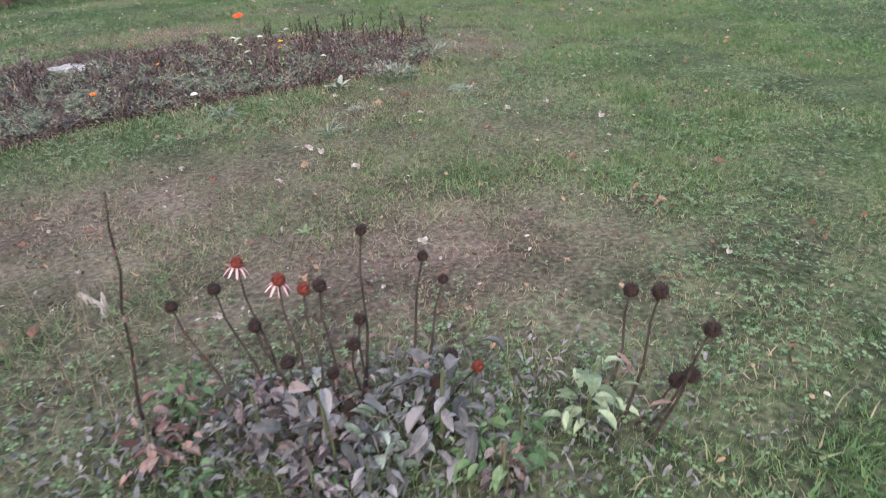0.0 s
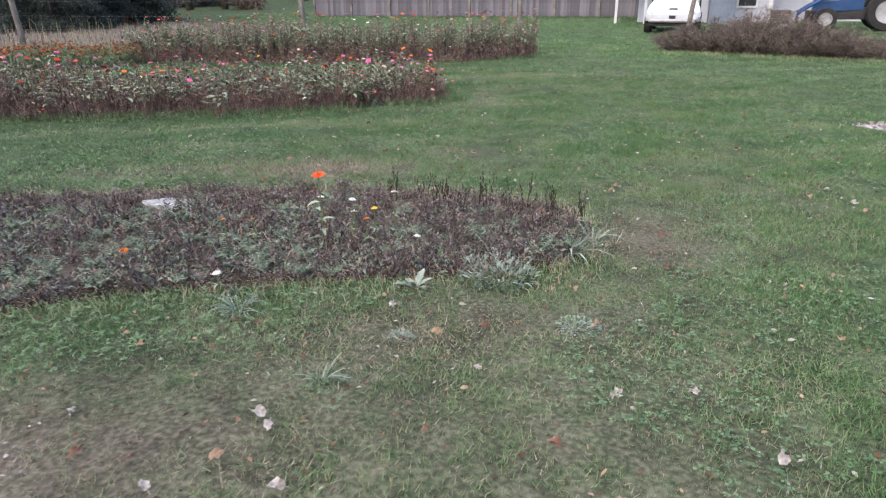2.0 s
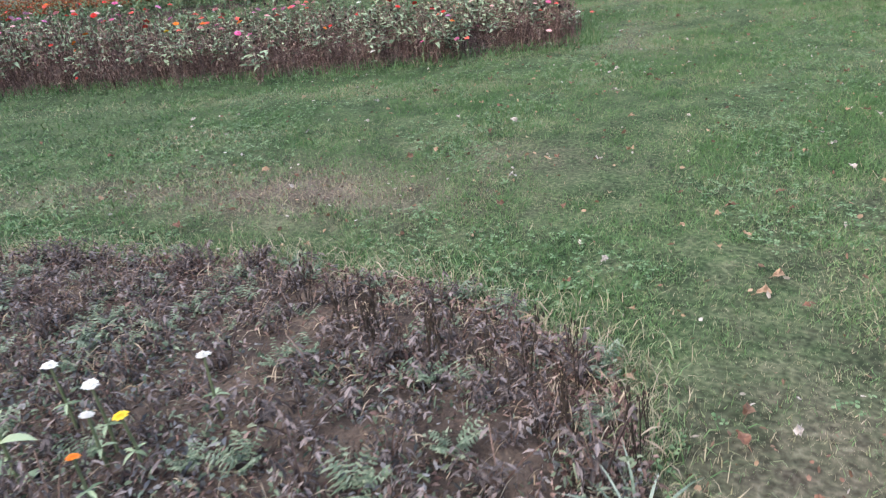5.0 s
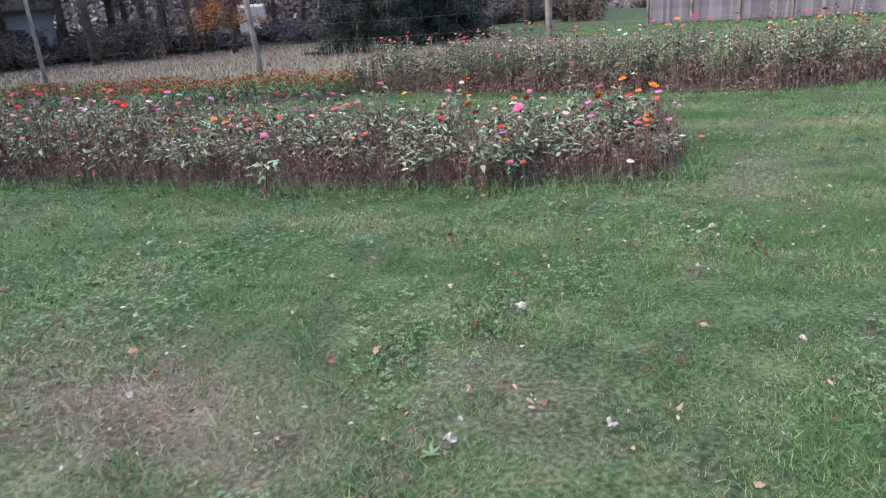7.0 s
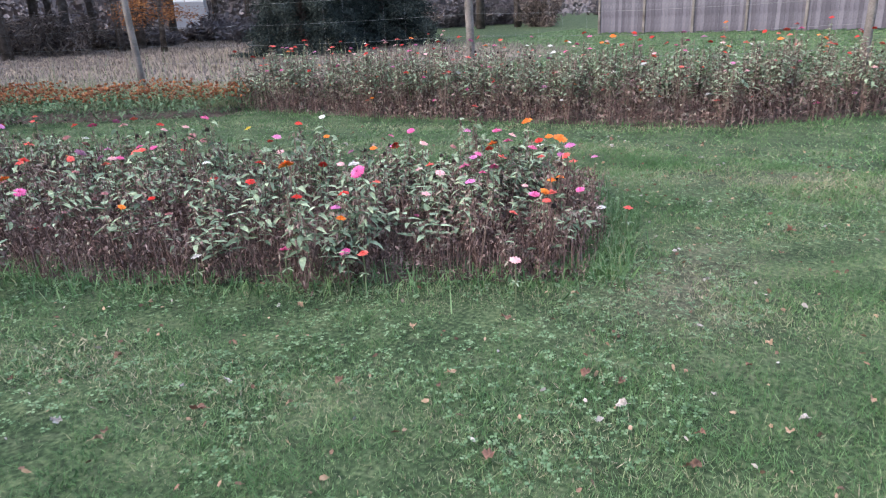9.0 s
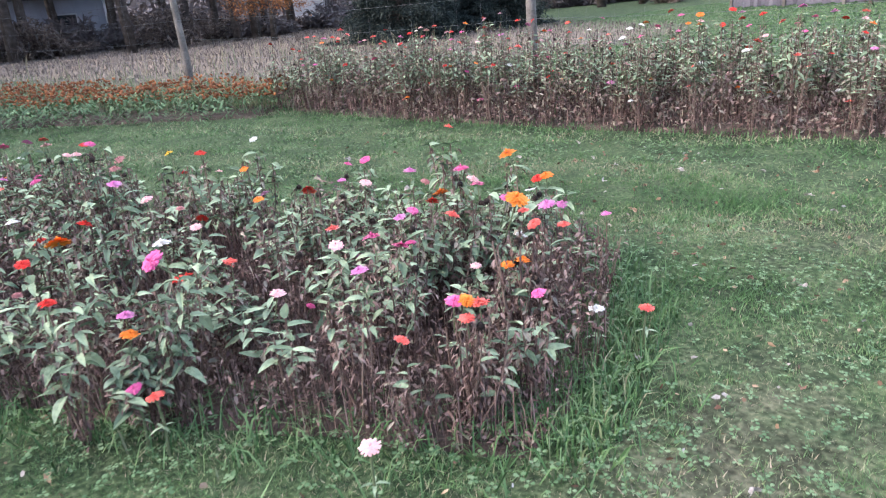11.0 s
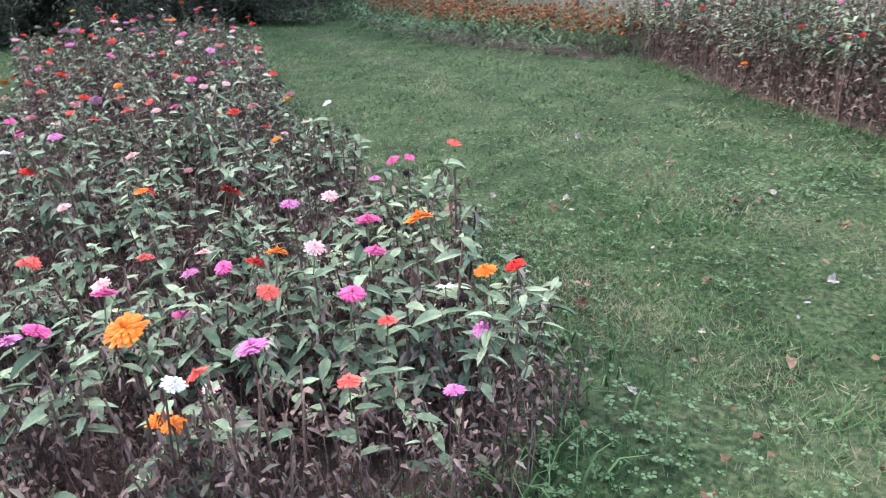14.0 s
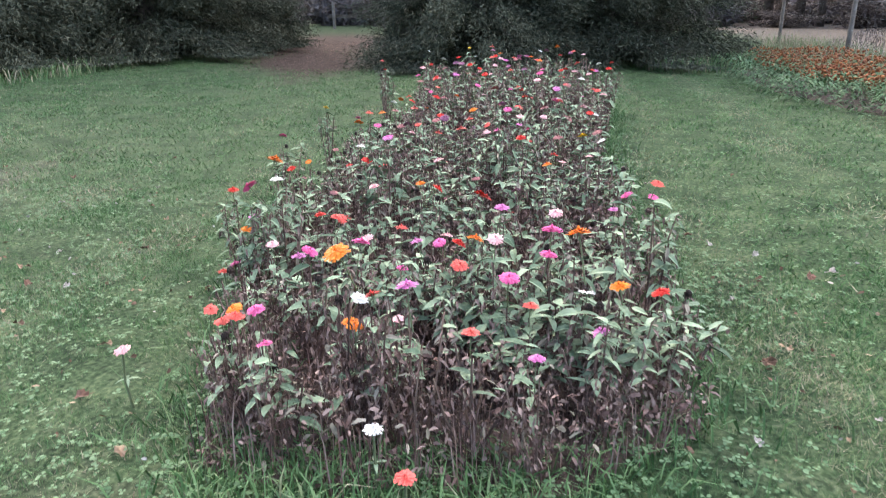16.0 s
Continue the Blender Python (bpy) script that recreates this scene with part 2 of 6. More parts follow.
CONE_RED = surface("rust_seed_cone", [(0.09, 0.016, 0.012), (0.16, 0.032, 0.02), (0.24, 0.065, 0.04)], 0.85, 20, 160, 1.0)
PETALS = {
    "red": surface("red_petal", [(0.52, 0.015, 0.012), (0.68, 0.045, 0.03)], 0.65, 12, 60, 0.15),
    "coral": surface("coral_petal", [(0.66, 0.085, 0.065), (0.78, 0.17, 0.14)], 0.65, 12, 60, 0.15),
    "orange": surface("orange_petal", [(0.72, 0.16, 0.012), (0.85, 0.26, 0.03)], 0.65, 12, 60, 0.15),
    "pink": surface("pink_petal", [(0.62, 0.075, 0.25), (0.74, 0.17, 0.38)], 0.65, 12, 60, 0.15),
    "mauve": surface("mauve_petal", [(0.54, 0.12, 0.36), (0.66, 0.28, 0.5)], 0.65, 12, 60, 0.15),
    "blush": surface("blush_petal", [(0.70, 0.36, 0.37), (0.82, 0.52, 0.52)], 0.65, 12, 60, 0.15),
    "white": surface("white_petal", [(0.66, 0.63, 0.58), (0.8, 0.79, 0.75)], 0.65, 12, 60, 0.15),
    "dusty rose": surface("dusty_rose_petal", [(0.30, 0.10, 0.11), (0.48, 0.23, 0.22)], 0.75, 12, 60, 0.15),
    "dull purple": surface("dull_purple_petal", [(0.17, 0.06, 0.12), (0.32, 0.14, 0.22)], 0.75, 12, 60, 0.15),
    "scarlet": surface("scarlet_petal", [(0.72, 0.085, 0.015), (0.84, 0.15, 0.03)], 0.65, 12, 60, 0.15),
    "yellow": surface("yellow_petal", [(0.74, 0.46, 0.02), (0.85, 0.6, 0.06)], 0.65, 12, 60, 0.15),
}
FALLEN = {
    "pale": surface("pale_dry_leaf", [(0.24, 0.205, 0.185), (0.38, 0.34, 0.31), (0.52, 0.48, 0.45)], 0.8, 14, 70, 0.5),
    "tan": surface("tan_dry_leaf", [(0.22, 0.135, 0.085), (0.33, 0.22, 0.145), (0.44, 0.32, 0.22)], 0.8, 14, 70, 0.5),
    "rust": surface("rust_dry_leaf", [(0.12, 0.062, 0.045), (0.19, 0.10, 0.07), (0.27, 0.155, 0.11)], 0.8, 14, 70, 0.5),
    "brown": surface("brown_dry_leaf", [(0.07, 0.038, 0.025), (0.13, 0.075, 0.05), (0.2, 0.125, 0.085)], 0.8, 14, 70, 0.5),
}


# ---------------------------------------------------------------- mesh tools
class Geo:
    """Gathers points and faces of one mesh."""

    def __init__(self):
        self.v, self.f = [], []

    def add(self, pts, faces):
        k = len(self.v)
        self.v += [tuple(p) for p in pts]
        self.f += [tuple(i + k for i in f) for f in faces]

    def box(self, x0, x1, y0, y1, z0, z1, m=None):
        pts = [Vector((x, y, z)) for z in (z0, z1) for y in (y0, y1) for x in (x0, x1)]
        if m is not None:
            pts = [m @ p for p in pts]
        self.add(pts, ((0, 2, 3, 1), (4, 5, 7, 6), (0, 1, 5, 4), (2, 6, 7, 3), (0, 4, 6, 2), (1, 3, 7, 5)))

    def tube(self, path, radii, sides=5):
        path = [Vector(p) for p in path]
        pts, faces = [], []
        for i, p in enumerate(path):
            d = (path[min(i + 1, len(path) - 1)] - path[max(i - 1, 0)]).normalized()
            a = d.orthogonal().normalized() if abs(d.z) < 0.9 else Vector((1, 0, 0)).cross(d).normalized()
            b = d.cross(a)
            for s in range(sides):
                t = 2 * math.pi * s / sides
                pts.append(p + radii[i] * (math.cos(t) * a + math.sin(t) * b))
        for i in range(len(path) - 1):
            for s in range(sides):
                s2 = (s + 1) % sides
                faces.append((i * sides + s, i * sides + s2, (i + 1) * sides + s2, (i + 1) * sides + s))
        faces.append(tuple(range((len(path) - 1) * sides, len(path) * sides)))
        faces.append(tuple(reversed(range(sides))))
        self.add(pts, faces)

    def lathe(self, profile, m, sides=16, close=True):
        pts = [m @ Vector((r * math.cos(2 * math.pi * s / sides), r * math.sin(2 * math.pi * s / sides), z)) for r, z in profile for s in range(sides)]
        faces = [(i * sides + s, i * sides + (s + 1) % sides, (i + 1) * sides + (s + 1) % sides, (i + 1) * sides + s) for i in range(len(profile) - 1) for s in range(sides)]
        if close:
            faces += [tuple(reversed(range(sides))), tuple(range((len(profile) - 1) * sides, len(profile) * sides))]
        self.add(pts, faces)

    def leaf(self, base, way, length, width, droop=0.3, fold=0.25, segs=4, shape=(0.25, 0.95, 1.0, 0.65, 0.0), curl=0.0):
        """A leaf blade with a midrib fold, bending down along its length."""
        base, d = Vector(base), Vector(way).normalized()
        side = d.cross(Vector((0, 0, 1)))
        side = side.normalized() if side.length > 0.05 else Vector((math.cos(curl * 9), math.sin(curl * 9), 0))
        up = side.cross(d)
        side = (side + curl * up).normalized()
        pts, faces = [], []
        p = base.copy()
        for i in range(segs + 1):
            t = i / segs
            w = width * 0.5 * shape[min(int(round(t * (len(shape) - 1))), len(shape) - 1)]
            lift = fold * w
            pts += [p - side * w + up * lift, p.copy(), p + side * w + up * lift]
            d = (d + Vector((0, 0, -droop / segs))).normalized()
            up = side.cross(d).normalized()
            p = p + d * (length / segs)
        for i in range(segs):
            a = 3 * i
            faces += [(a, a + 1, a + 4, a + 3), (a + 1, a + 2, a + 5, a + 4)]
        self.add(pts, faces)

    def mesh(self, name, material, shade=False):
        me = bpy.data.meshes.new(name)
        me.from_pydata(self.v, [], self.f)
        if material:
            me.materials.append(material)
        if shade:
            me.polygons.foreach_set("use_smooth", [True] * len(me.polygons))
        me.update()
        return me


def quick_mesh(name, verts, faces, material, **attrs):
    """A large mesh from arrays: verts (n, 3), faces (m, 3 or 4), with per-point values."""
    me = bpy.data.meshes.new(name)
    n, (m, k) = len(verts), faces.shape
    me.vertices.add(n)
    me.vertices.foreach_set("co", np.ascontiguousarray(verts, np.float32).ravel())
    me.loops.add(m * k)
    me.loops.foreach_set("vertex_index", np.ascontiguousarray(faces, np.int32).ravel())
    me.polygons.add(m)
    me.polygons.foreach_set("loop_start", np.arange(0, m * k, k, dtype=np.int32))
    me.materials.append(material)
    for key, val in attrs.items():
        a = me.attributes.new(key, "FLOAT", "POINT")
        a.data.foreach_set("value", np.ascontiguousarray(val, np.float32))
    me.update(calc_edges=True)
    return me


def piece(name, mesh, parent, at=None, label=""):
    """A mesh object under a thing or a part."""
    ob = new(name, mesh)
    ob.parent = parent
    if at is not None:
        ob.matrix_local = at
    if label:
        ob["label"] = label
    return ob


def thing(name, m, label, category, group="", kind=""):
    ob = new(name)
    ob.matrix_world = m
    ob.empty_display_size = 0.1
    return tagged(ob, label, category, group, kind)


def part(name, geo, material, parent, label="", at=None, shade=False):
    return piece(name, geo.mesh(name, material, shade), parent, at, label)


rng = np.random.default_rng(7)
R = random.Random(11)


def uni(a, b):
    return R.uniform(a, b)


def blob(x, y, cx, cy, rx, ry, turn=0.0):
    c, s = math.cos(turn), math.sin(turn)
    dx, dy = np.asarray(x) - cx, np.asarray(y) - cy
    return np.exp(-(((c * dx + s * dy) / rx) ** 2 + ((-s * dx + c * dy) / ry) ** 2))


def wear(x, y):
    """How worn and dry the turf is, from 0 to 1."""
    d = 0.16 + 0 * np.asarray(x, float)
    for cx, cy, rx, ry, turn, k in ((0.0, 3.75, 1.3, 0.6, 0.35, 0.36), (1.2, 3.0, 0.8, 0.45, 0.2, 0.34), (-1.6, 3.3, 1.3, 0.6, 0.4, 0.27), (1.95, 6.7, 0.4, 0.6, 0, 0.42),
                                    (1.0, 5.2, 1.3, 0.5, 0.4, 0.32), (-0.9, 8.2, 1.1, 0.5, 0.2, 0.5), (-2.2, 7.6, 1.4, 0.3, 0.35, 0.3), (0.0, 9.15, 0.7, 0.3, 0, 0.25),
                                    (-0.45, 12.75, 0.4, 0.7, 0.3, 0.3), (2.2, 4.4, 1.2, 0.8, 0, 0.22), (0.5, 2.5, 2.4, 1.2, 0, 0.34), (0.2, 15.2, 1.8, 0.5, 0.3, 0.22), (2.5, 8.0, 1.0, 1.8, 0, 0.2)):
        d = d + k * blob(x, y, cx, cy, rx, ry, turn)
    return np.clip(d, 0, 1)


def mown(x, y):
    """Light and dark mowing stripes along the zinnia bed, from -1 to 1."""
    x, y = np.asarray(x, float), np.asarray(y, float)
    across = (x - A0[0]) * AN[0] + (y - A0[1]) * AN[1]
    return np.sin((across + 1.5) * 5.2 + 1.57 + 0.5 * np.sin(x * 0.8)) * smooth((y - 7.5) / 2 + smooth((-4 - x) / 2)) * (0.35 + 0.65 * smooth((-0.5 - x) / 2))


def field_zone(x, y):
    """The stubble field behind the wire fence."""
    x, y = np.asarray(x, float), np.asarray(y, float)
    side = (y - 14.9) - 0.415 * (x + 11.27)
    return smooth(side / 1.2) * smooth((-8.5 - x) / 4) * smooth((60 - y) / 10) * smooth((10 - (y - 14) * 0.9 - (x + 8.5) * 0.4 + 6) / 8)


def litter_zone(x, y):
    """Fallen leaves lying under and between the conifers."""
    return np.clip(1.3 * blob(x, y, -12.2, 1.9, 2.0, 1.3, 0.6) + 1.2 * blob(x, y, -17, -2.5, 6, 2.8, 0.6) + 0.35 * blob(x, y, -9.4, 4.0, 1.4, 0.7, 0.4), 0, 1)


# ---------------------------------------------------------------- ground
def build_ground():
    def axis(fine0, fine1, step, far):
        mid = np.arange(fine0, fine1 + step / 2, step)
        out = np.cumsum(0.3 * 1.22 ** np.arange(34))
        out = out[out < far]
        return np.concatenate([fine0 - out[::-1], mid, fine1 + out])

    xs, ys = axis(-18, 6, 0.12, 700), axis(-4, 24, 0.12, 700)
    X, Y = np.meshgrid(xs, ys)
    Z = gz(X, Y)
    near = (np.abs(X + 6) < 14) & (np.abs(Y - 10) < 16)
    bumps = np.array([noise.noise((x * 1.3, y * 1.3, 0)) * 0.018 + noise.noise((x * 5, y * 5, 3)) * 0.008 for x, y in zip(X[near], Y[near])])
    Z[near] += bumps
    w, h = len(xs), len(ys)
    i = np.arange(h - 1)[:, None] * w + np.arange(w - 1)[None, :]
    faces = np.stack([i, i + 1, i + w + 1, i + w], -1).reshape(-1, 4)
    x, y = X.ravel(), Y.ravel()
    me = quick_mesh("ground", np.stack([x, y, Z.ravel()], 1), faces, SOIL, dry=wear(x, y), field=field_zone(x, y), litter=litter_zone(x, y))
    me.polygons.foreach_set("use_smooth", [True] * len(me.polygons))
    tagged(new("ground", me), "mown green lawn with tan worn patches and a stubble field", "lawn", kind="structure")


build_ground()


def earth_sheet(name, poly, label, lift=0.03):
    """The raised soil of a bed: a low mound with a crumbly top."""
    g = Geo()
    cx, cy = sum(p[0] for p in poly) / len(poly), sum(p[1] for p in poly) / len(poly)
    ring, pts = [], []
    for (x0, y0), (x1, y1) in zip(poly, poly[1:] + poly[:1]):
        for k in range(8):
            ring.append((x0 + (x1 - x0) * k / 8, y0 + (y1 - y0) * k / 8))
    n = len(ring)
    for s, z in ((1.03, -0.03), (0.97, lift * 0.6), (0.85, lift), (0.55, lift), (0.2, lift)):
        for x, y in ring:
            px, py = cx + (x - cx) * s, cy + (y - cy) * s
            pts.append((px, py, float(gz(px, py)) + z + 0.02 * noise.noise((px * 6, py * 6, 1))))
    faces = [(i * n + k, i * n + (k + 1) % n, (i + 1) * n + (k + 1) % n, (i + 1) * n + k) for i in range(4) for k in range(n)]
    faces.append(tuple(range(4 * n, 5 * n)))
    g.add(pts, faces)
    ob = new(name, g.mesh(name, EARTH, True))
    return tagged(ob, label, "soil", kind="structure")


earth_sheet("bed_soil", BED_A, "dark bare soil under the zinnia bed")
earth_sheet("bed_soil", BED_B, "dark bare soil under the back zinnia bed")
earth_sheet("bed_soil", BED_C, "dark soil under the marigold bed")
earth_sheet("bed_soil", BED_D, "dark crumbly soil of the withered weedy bed", 0.05)


# ---------------------------------------------------------------- grass
def scatter(n, box, keep):
    x, y = rng.uniform(box[0], box[1], n), rng.uniform(box[2], box[3], n)
    k = keep(x, y)
    return x[k], y[k]


def blades(name, x, y, height, width, dry, label, category, lean=0.6, mat=None, simple=False):
    """Many grass blades in one mesh: each a bent two-part sliver."""
    n = len(x)
    z = gz(x, y) - 0.006
    a = rng.uniform(0, 2 * math.pi, n)
    b = rng.uniform(0, 2 * math.pi, n)
    h = height * rng.uniform(0.45, 1.25, n)
    w = width * rng.uniform(0.6, 1.4, n)
    ln = lean * rng.uniform(0.1, 1.3, n)
    sx, sy = np.cos(a) * w / 2, np.sin(a) * w / 2
    dx, dy = np.cos(b), np.sin(b)
    if simple:
        v = np.stack([np.stack([x - sx, y - sy, z], 1), np.stack([x + sx, y + sy, z], 1), np.stack([x + dx * h * ln, y + dy * h * ln, z + h * (1.0 - 0.25 * ln)], 1)], 1)
        me = quick_mesh(name, v.reshape(-1, 3), np.arange(n * 3).reshape(-1, 3), mat or BLADE, dry=np.repeat(np.clip(dry, 0, 1), 3))
        return tagged(new(name, me), label, category, kind="stuff")
    v = np.empty((n, 5, 3))
    v[:, 0] = np.stack([x - sx, y - sy, z], 1)
    v[:, 1] = np.stack([x + sx, y + sy, z], 1)
    mx, my, mz = x + dx * h * ln * 0.35, y + dy * h * ln * 0.35, z + h * 0.62
    v[:, 2] = np.stack([mx - sx * 0.8, my - sy * 0.8, mz], 1)
    v[:, 3] = np.stack([mx + sx * 0.8, my + sy * 0.8, mz], 1)
    v[:, 4] = np.stack([x + dx * h * ln, y + dy * h * ln, z + h * (1.0 - 0.25 * ln)], 1)
    k = np.arange(n)[:, None] * 5
    f = np.concatenate([k + [0, 1, 3], k + [0, 3, 2], k + [2, 3, 4]], 0)
    me = quick_mesh(name, v.reshape(-1, 3), f, mat or BLADE, dry=np.repeat(np.clip(dry, 0, 1), 5))
    return tagged(new(name, me), label, category, kind="stuff")


def near_walk(x, y):
    """Distance from the line that leads past the beds."""
    lx = np.interp(y, [0, 2, 5, 6.5, 8.5, 10.6, 12.5, 14.3], [0.9, 1.6, 1.9, 1.8, 1.2, 0.6, 0.0, -0.1])
    return np.abs(x - lx)


def lawn_ok(x, y):
    bad = inside(x, y, BED_A) | inside(x, y, BED_B) | inside(x, y, BED_C) | inside(x, y, BED_D) | inside(x, y, TRACK)
    return ~bad & (rng.uniform(0, 1, len(x)) > 1.0 * field_zone(x, y)) & (rng.uniform(0, 1, len(x)) > litter_zone(x, y))


def patch(x, y):
    return np.array([noise.noise((a * 0.9, b * 0.9, 7)) + 1.0 * noise.noise((a * 3.1, b * 3.1, 2)) + 1.0 * noise.noise((a * 9, b * 9, 4)) for a, b in zip(x, y)])


x, y = scatter(1250000, (-6, 5, 1.2, 15.5), lambda x, y: lawn_ok(x, y) & (near_walk(x, y) < rng.uniform(3.0, 5.2, len(x))))
tone = patch(x, y)
dr = wear(x, y) + 0.34 * mown(x, y) + 0.3 * tone + rng.normal(0, 0.24, len(x)) + 0.5 * (rng.uniform(0, 1, len(x)) < 0.04)
keep = rng.uniform(0, 1, len(x)) > np.clip(1.15 * (wear(x, y) - 0.16) + 0.3 * tone - 0.3 * np.clip(mown(x, y), -1, 0), 0, 0.9)
blades("lawn_grass", x[keep], y[keep], (0.035 - 0.021 * np.clip(tone, -1, 1))[keep], 0.0042, dr[keep], "short mown lawn grass, green mixed with straw", "grass", 1.1, simple=True)
x, y = scatter(640000, (-18, 9, -3, 24), lambda x, y: lawn_ok(x, y) & ((near_walk(x, y) > 3.0) | (y > 14.5) | (y < 1.8)))
tone = patch(x, y)
dr = wear(x, y) + 0.34 * mown(x, y) + 0.3 * tone + rng.normal(0, 0.2, len(x)) + 0.6 * (rng.uniform(0, 1, len(x)) < 0.03)
keep = rng.uniform(0, 1, len(x)) > 0.55 * np.clip(-mown(x, y), 0, 1)
x, y, tone, dr = x[keep], y[keep], tone[keep], dr[keep]
blades("lawn_grass", x, y, 0.042 - 0.016 * np.clip(tone, -1, 1), 0.012, dr, "mown lawn grass further from the beds", "grass", 1.5, simple=True)
x, y = scatter(150000, (-20, 14, 19, 44), lambda x, y: lawn_ok(x, y))
dr = wear(x, y) + 0.25 * patch(x, y) + rng.normal(0, 0.16, len(x))
blades("lawn_grass", x, y, 0.045, 0.04, dr, "mown grass of the yard beyond the beds", "grass", 1.5, simple=True)


def edge_points(poly, n, spread):
    """Random places along a bed's edge."""
    seg = list(zip(poly, poly[1:] + poly[:1]))
    ln = np.array([math.dist(a, b) for a, b in seg])
    k = rng.choice(len(seg), n, p=ln / ln.sum())
    t = rng.uniform(0, 1, n)
    a, b = np.array([s[0] for s in seg])[k], np.array([s[1] for s in seg])[k]
    p = a + (b - a) * t[:, None] + rng.normal(0, spread, (n, 2))
    return p[:, 0], p[:, 1]


x, y = edge_points(BED_A, 6500, 0.13)
blades("edge_grass", x, y, 0.13, 0.0065, 0.12 + rng.normal(0, 0.17, len(x)), "longer green grass along the zinnia bed", "grass", 1.1)
# low dry value: dark weedy green that also carries shade under the bed's overhang
x, y = edge_points(BED_B, 3600, 0.16)
blades("edge_grass", x, y, 0.075, 0.008, 0.06 + rng.normal(0, 0.17, len(x)), "longer green grass along the back bed", "grass", 1.0)
x, y = edge_points(BED_D, 14000, 0.13)
blades("edge_grass", x, y, 0.065, 0.004, 0.54 + rng.normal(0, 0.26, len(x)), "dry straw-coloured grass edging the weedy bed", "grass", 1.3)
x, y = rng.uniform(-3.0, 1.6, 5200), rng.normal(0, 0.17, 5200)
y = y + np.interp(x, [-3.0, -1.6, -0.36, 0.57, 1.3, 1.6], [6.1, 6.8, 7.2, 7.35, 7.2, 6.8])
blades("edge_grass", x, y, 0.075, 0.004, 0.72 + rng.normal(0, 0.28, len(x)), "tangled dry and green grass behind the weedy bed", "grass", 1.4)


# ---------------------------------------------------------------- slivers: needles, twigs, small leaves
def slivers(P, D, L, W, sag=0.25, simple=False):
    """Bent two-part leaves at P along D: points (n*5, 3) and triangles."""
    n = len(P)
    D = D / np.linalg.norm(D, axis=1, keepdims=True)
    S = np.cross(D, rng.normal(size=(n, 3)))
    S /= np.linalg.norm(S, axis=1, keepdims=True) + 1e-9
    L, W = L[:, None], W[:, None]
    if simple:
        v = np.stack([P - S * W * 0.5, P + S * W * 0.5, P + D * L + np.array([0, 0, -1.0]) * L * sag], 1)
        return v.reshape(-1, 3), np.arange(3 * n).reshape(-1, 3)
    v = np.empty((n, 5, 3))
    M = P + D * L * 0.5
    E = P + D * L + np.array([0, 0, -1.0]) * L * sag
    v[:, 0], v[:, 1] = P - S * W * 0.3, P + S * W * 0.3
    v[:, 2], v[:, 3] = M - S * W * 0.5, M + S * W * 0.5
    v[:, 4] = E
    k = np.arange(n)[:, None] * 5
    return v.reshape(-1, 3), np.concatenate([k + [0, 1, 3], k + [0, 3, 2], k + [2, 3, 4]], 0)


def conifer_meshes(height, radius, limbs, per, length, width, low=0.02, shape=0.8, sag=0.35):
    """Trunk with limbs, and a crown of drooping needle sprays with gaps between the limbs."""
    g = Geo()
    g.tube([(0, 0, -0.1), (0.05, 0.03, height * 0.4), (0, 0, height * 0.96)], [radius * 0.075, radius * 0.05, 0.02], 8)
    P, D = [], []
    for i in range(limbs):
        t = (i + R.random()) / limbs
        z = height * (low + (0.97 - low) * t ** 1.25)
        a = i * 2.4 + uni(-0.5, 0.5)
        reach = radius * max(0.08, (1 - z / height)) ** shape * uni(0.65, 1.1)
        tip = Vector((math.cos(a) * reach, math.sin(a) * reach, z + reach * uni(-0.35, 0.1)))
        root = Vector((0, 0, z))
        mid = root.lerp(tip, 0.5) + Vector((0, 0, 0.08 * reach))
        g.tube([root, mid, tip], [0.02 + 0.012 * reach, 0.015 + 0.004 * reach, 0.006], 4)
        k = max(8, int(per * reach / radius))
        s = np.sqrt(rng.uniform(0.04, 1.05, k))[:, None]
        base = np.array(root) * (1 - s) + np.array(tip) * s + np.array([0, 0, 0.16 * reach]) * s * (1 - s) * 2
        base = base + rng.normal(0, 0.07 * radius * (0.35 + 0.65 * s), (k, 3)) * [1, 1, 0.8]
        out = np.array([math.cos(a), math.sin(a), -0.25])
        P.append(base)
        D.append(out + rng.normal(0, 0.75, (k, 3)))
    P, D = np.concatenate(P), np.concatenate(D)
    P[:, 2] = np.maximum(P[:, 2], 0.12)
    n = len(P)
    v, f = slivers(P, D, length * rng.uniform(0.5, 1.3, n), width * rng.uniform(0.6, 1.4, n), sag, True)
    v[:, 2] = np.maximum(v[:, 2], 0.01)
    return g, v, f


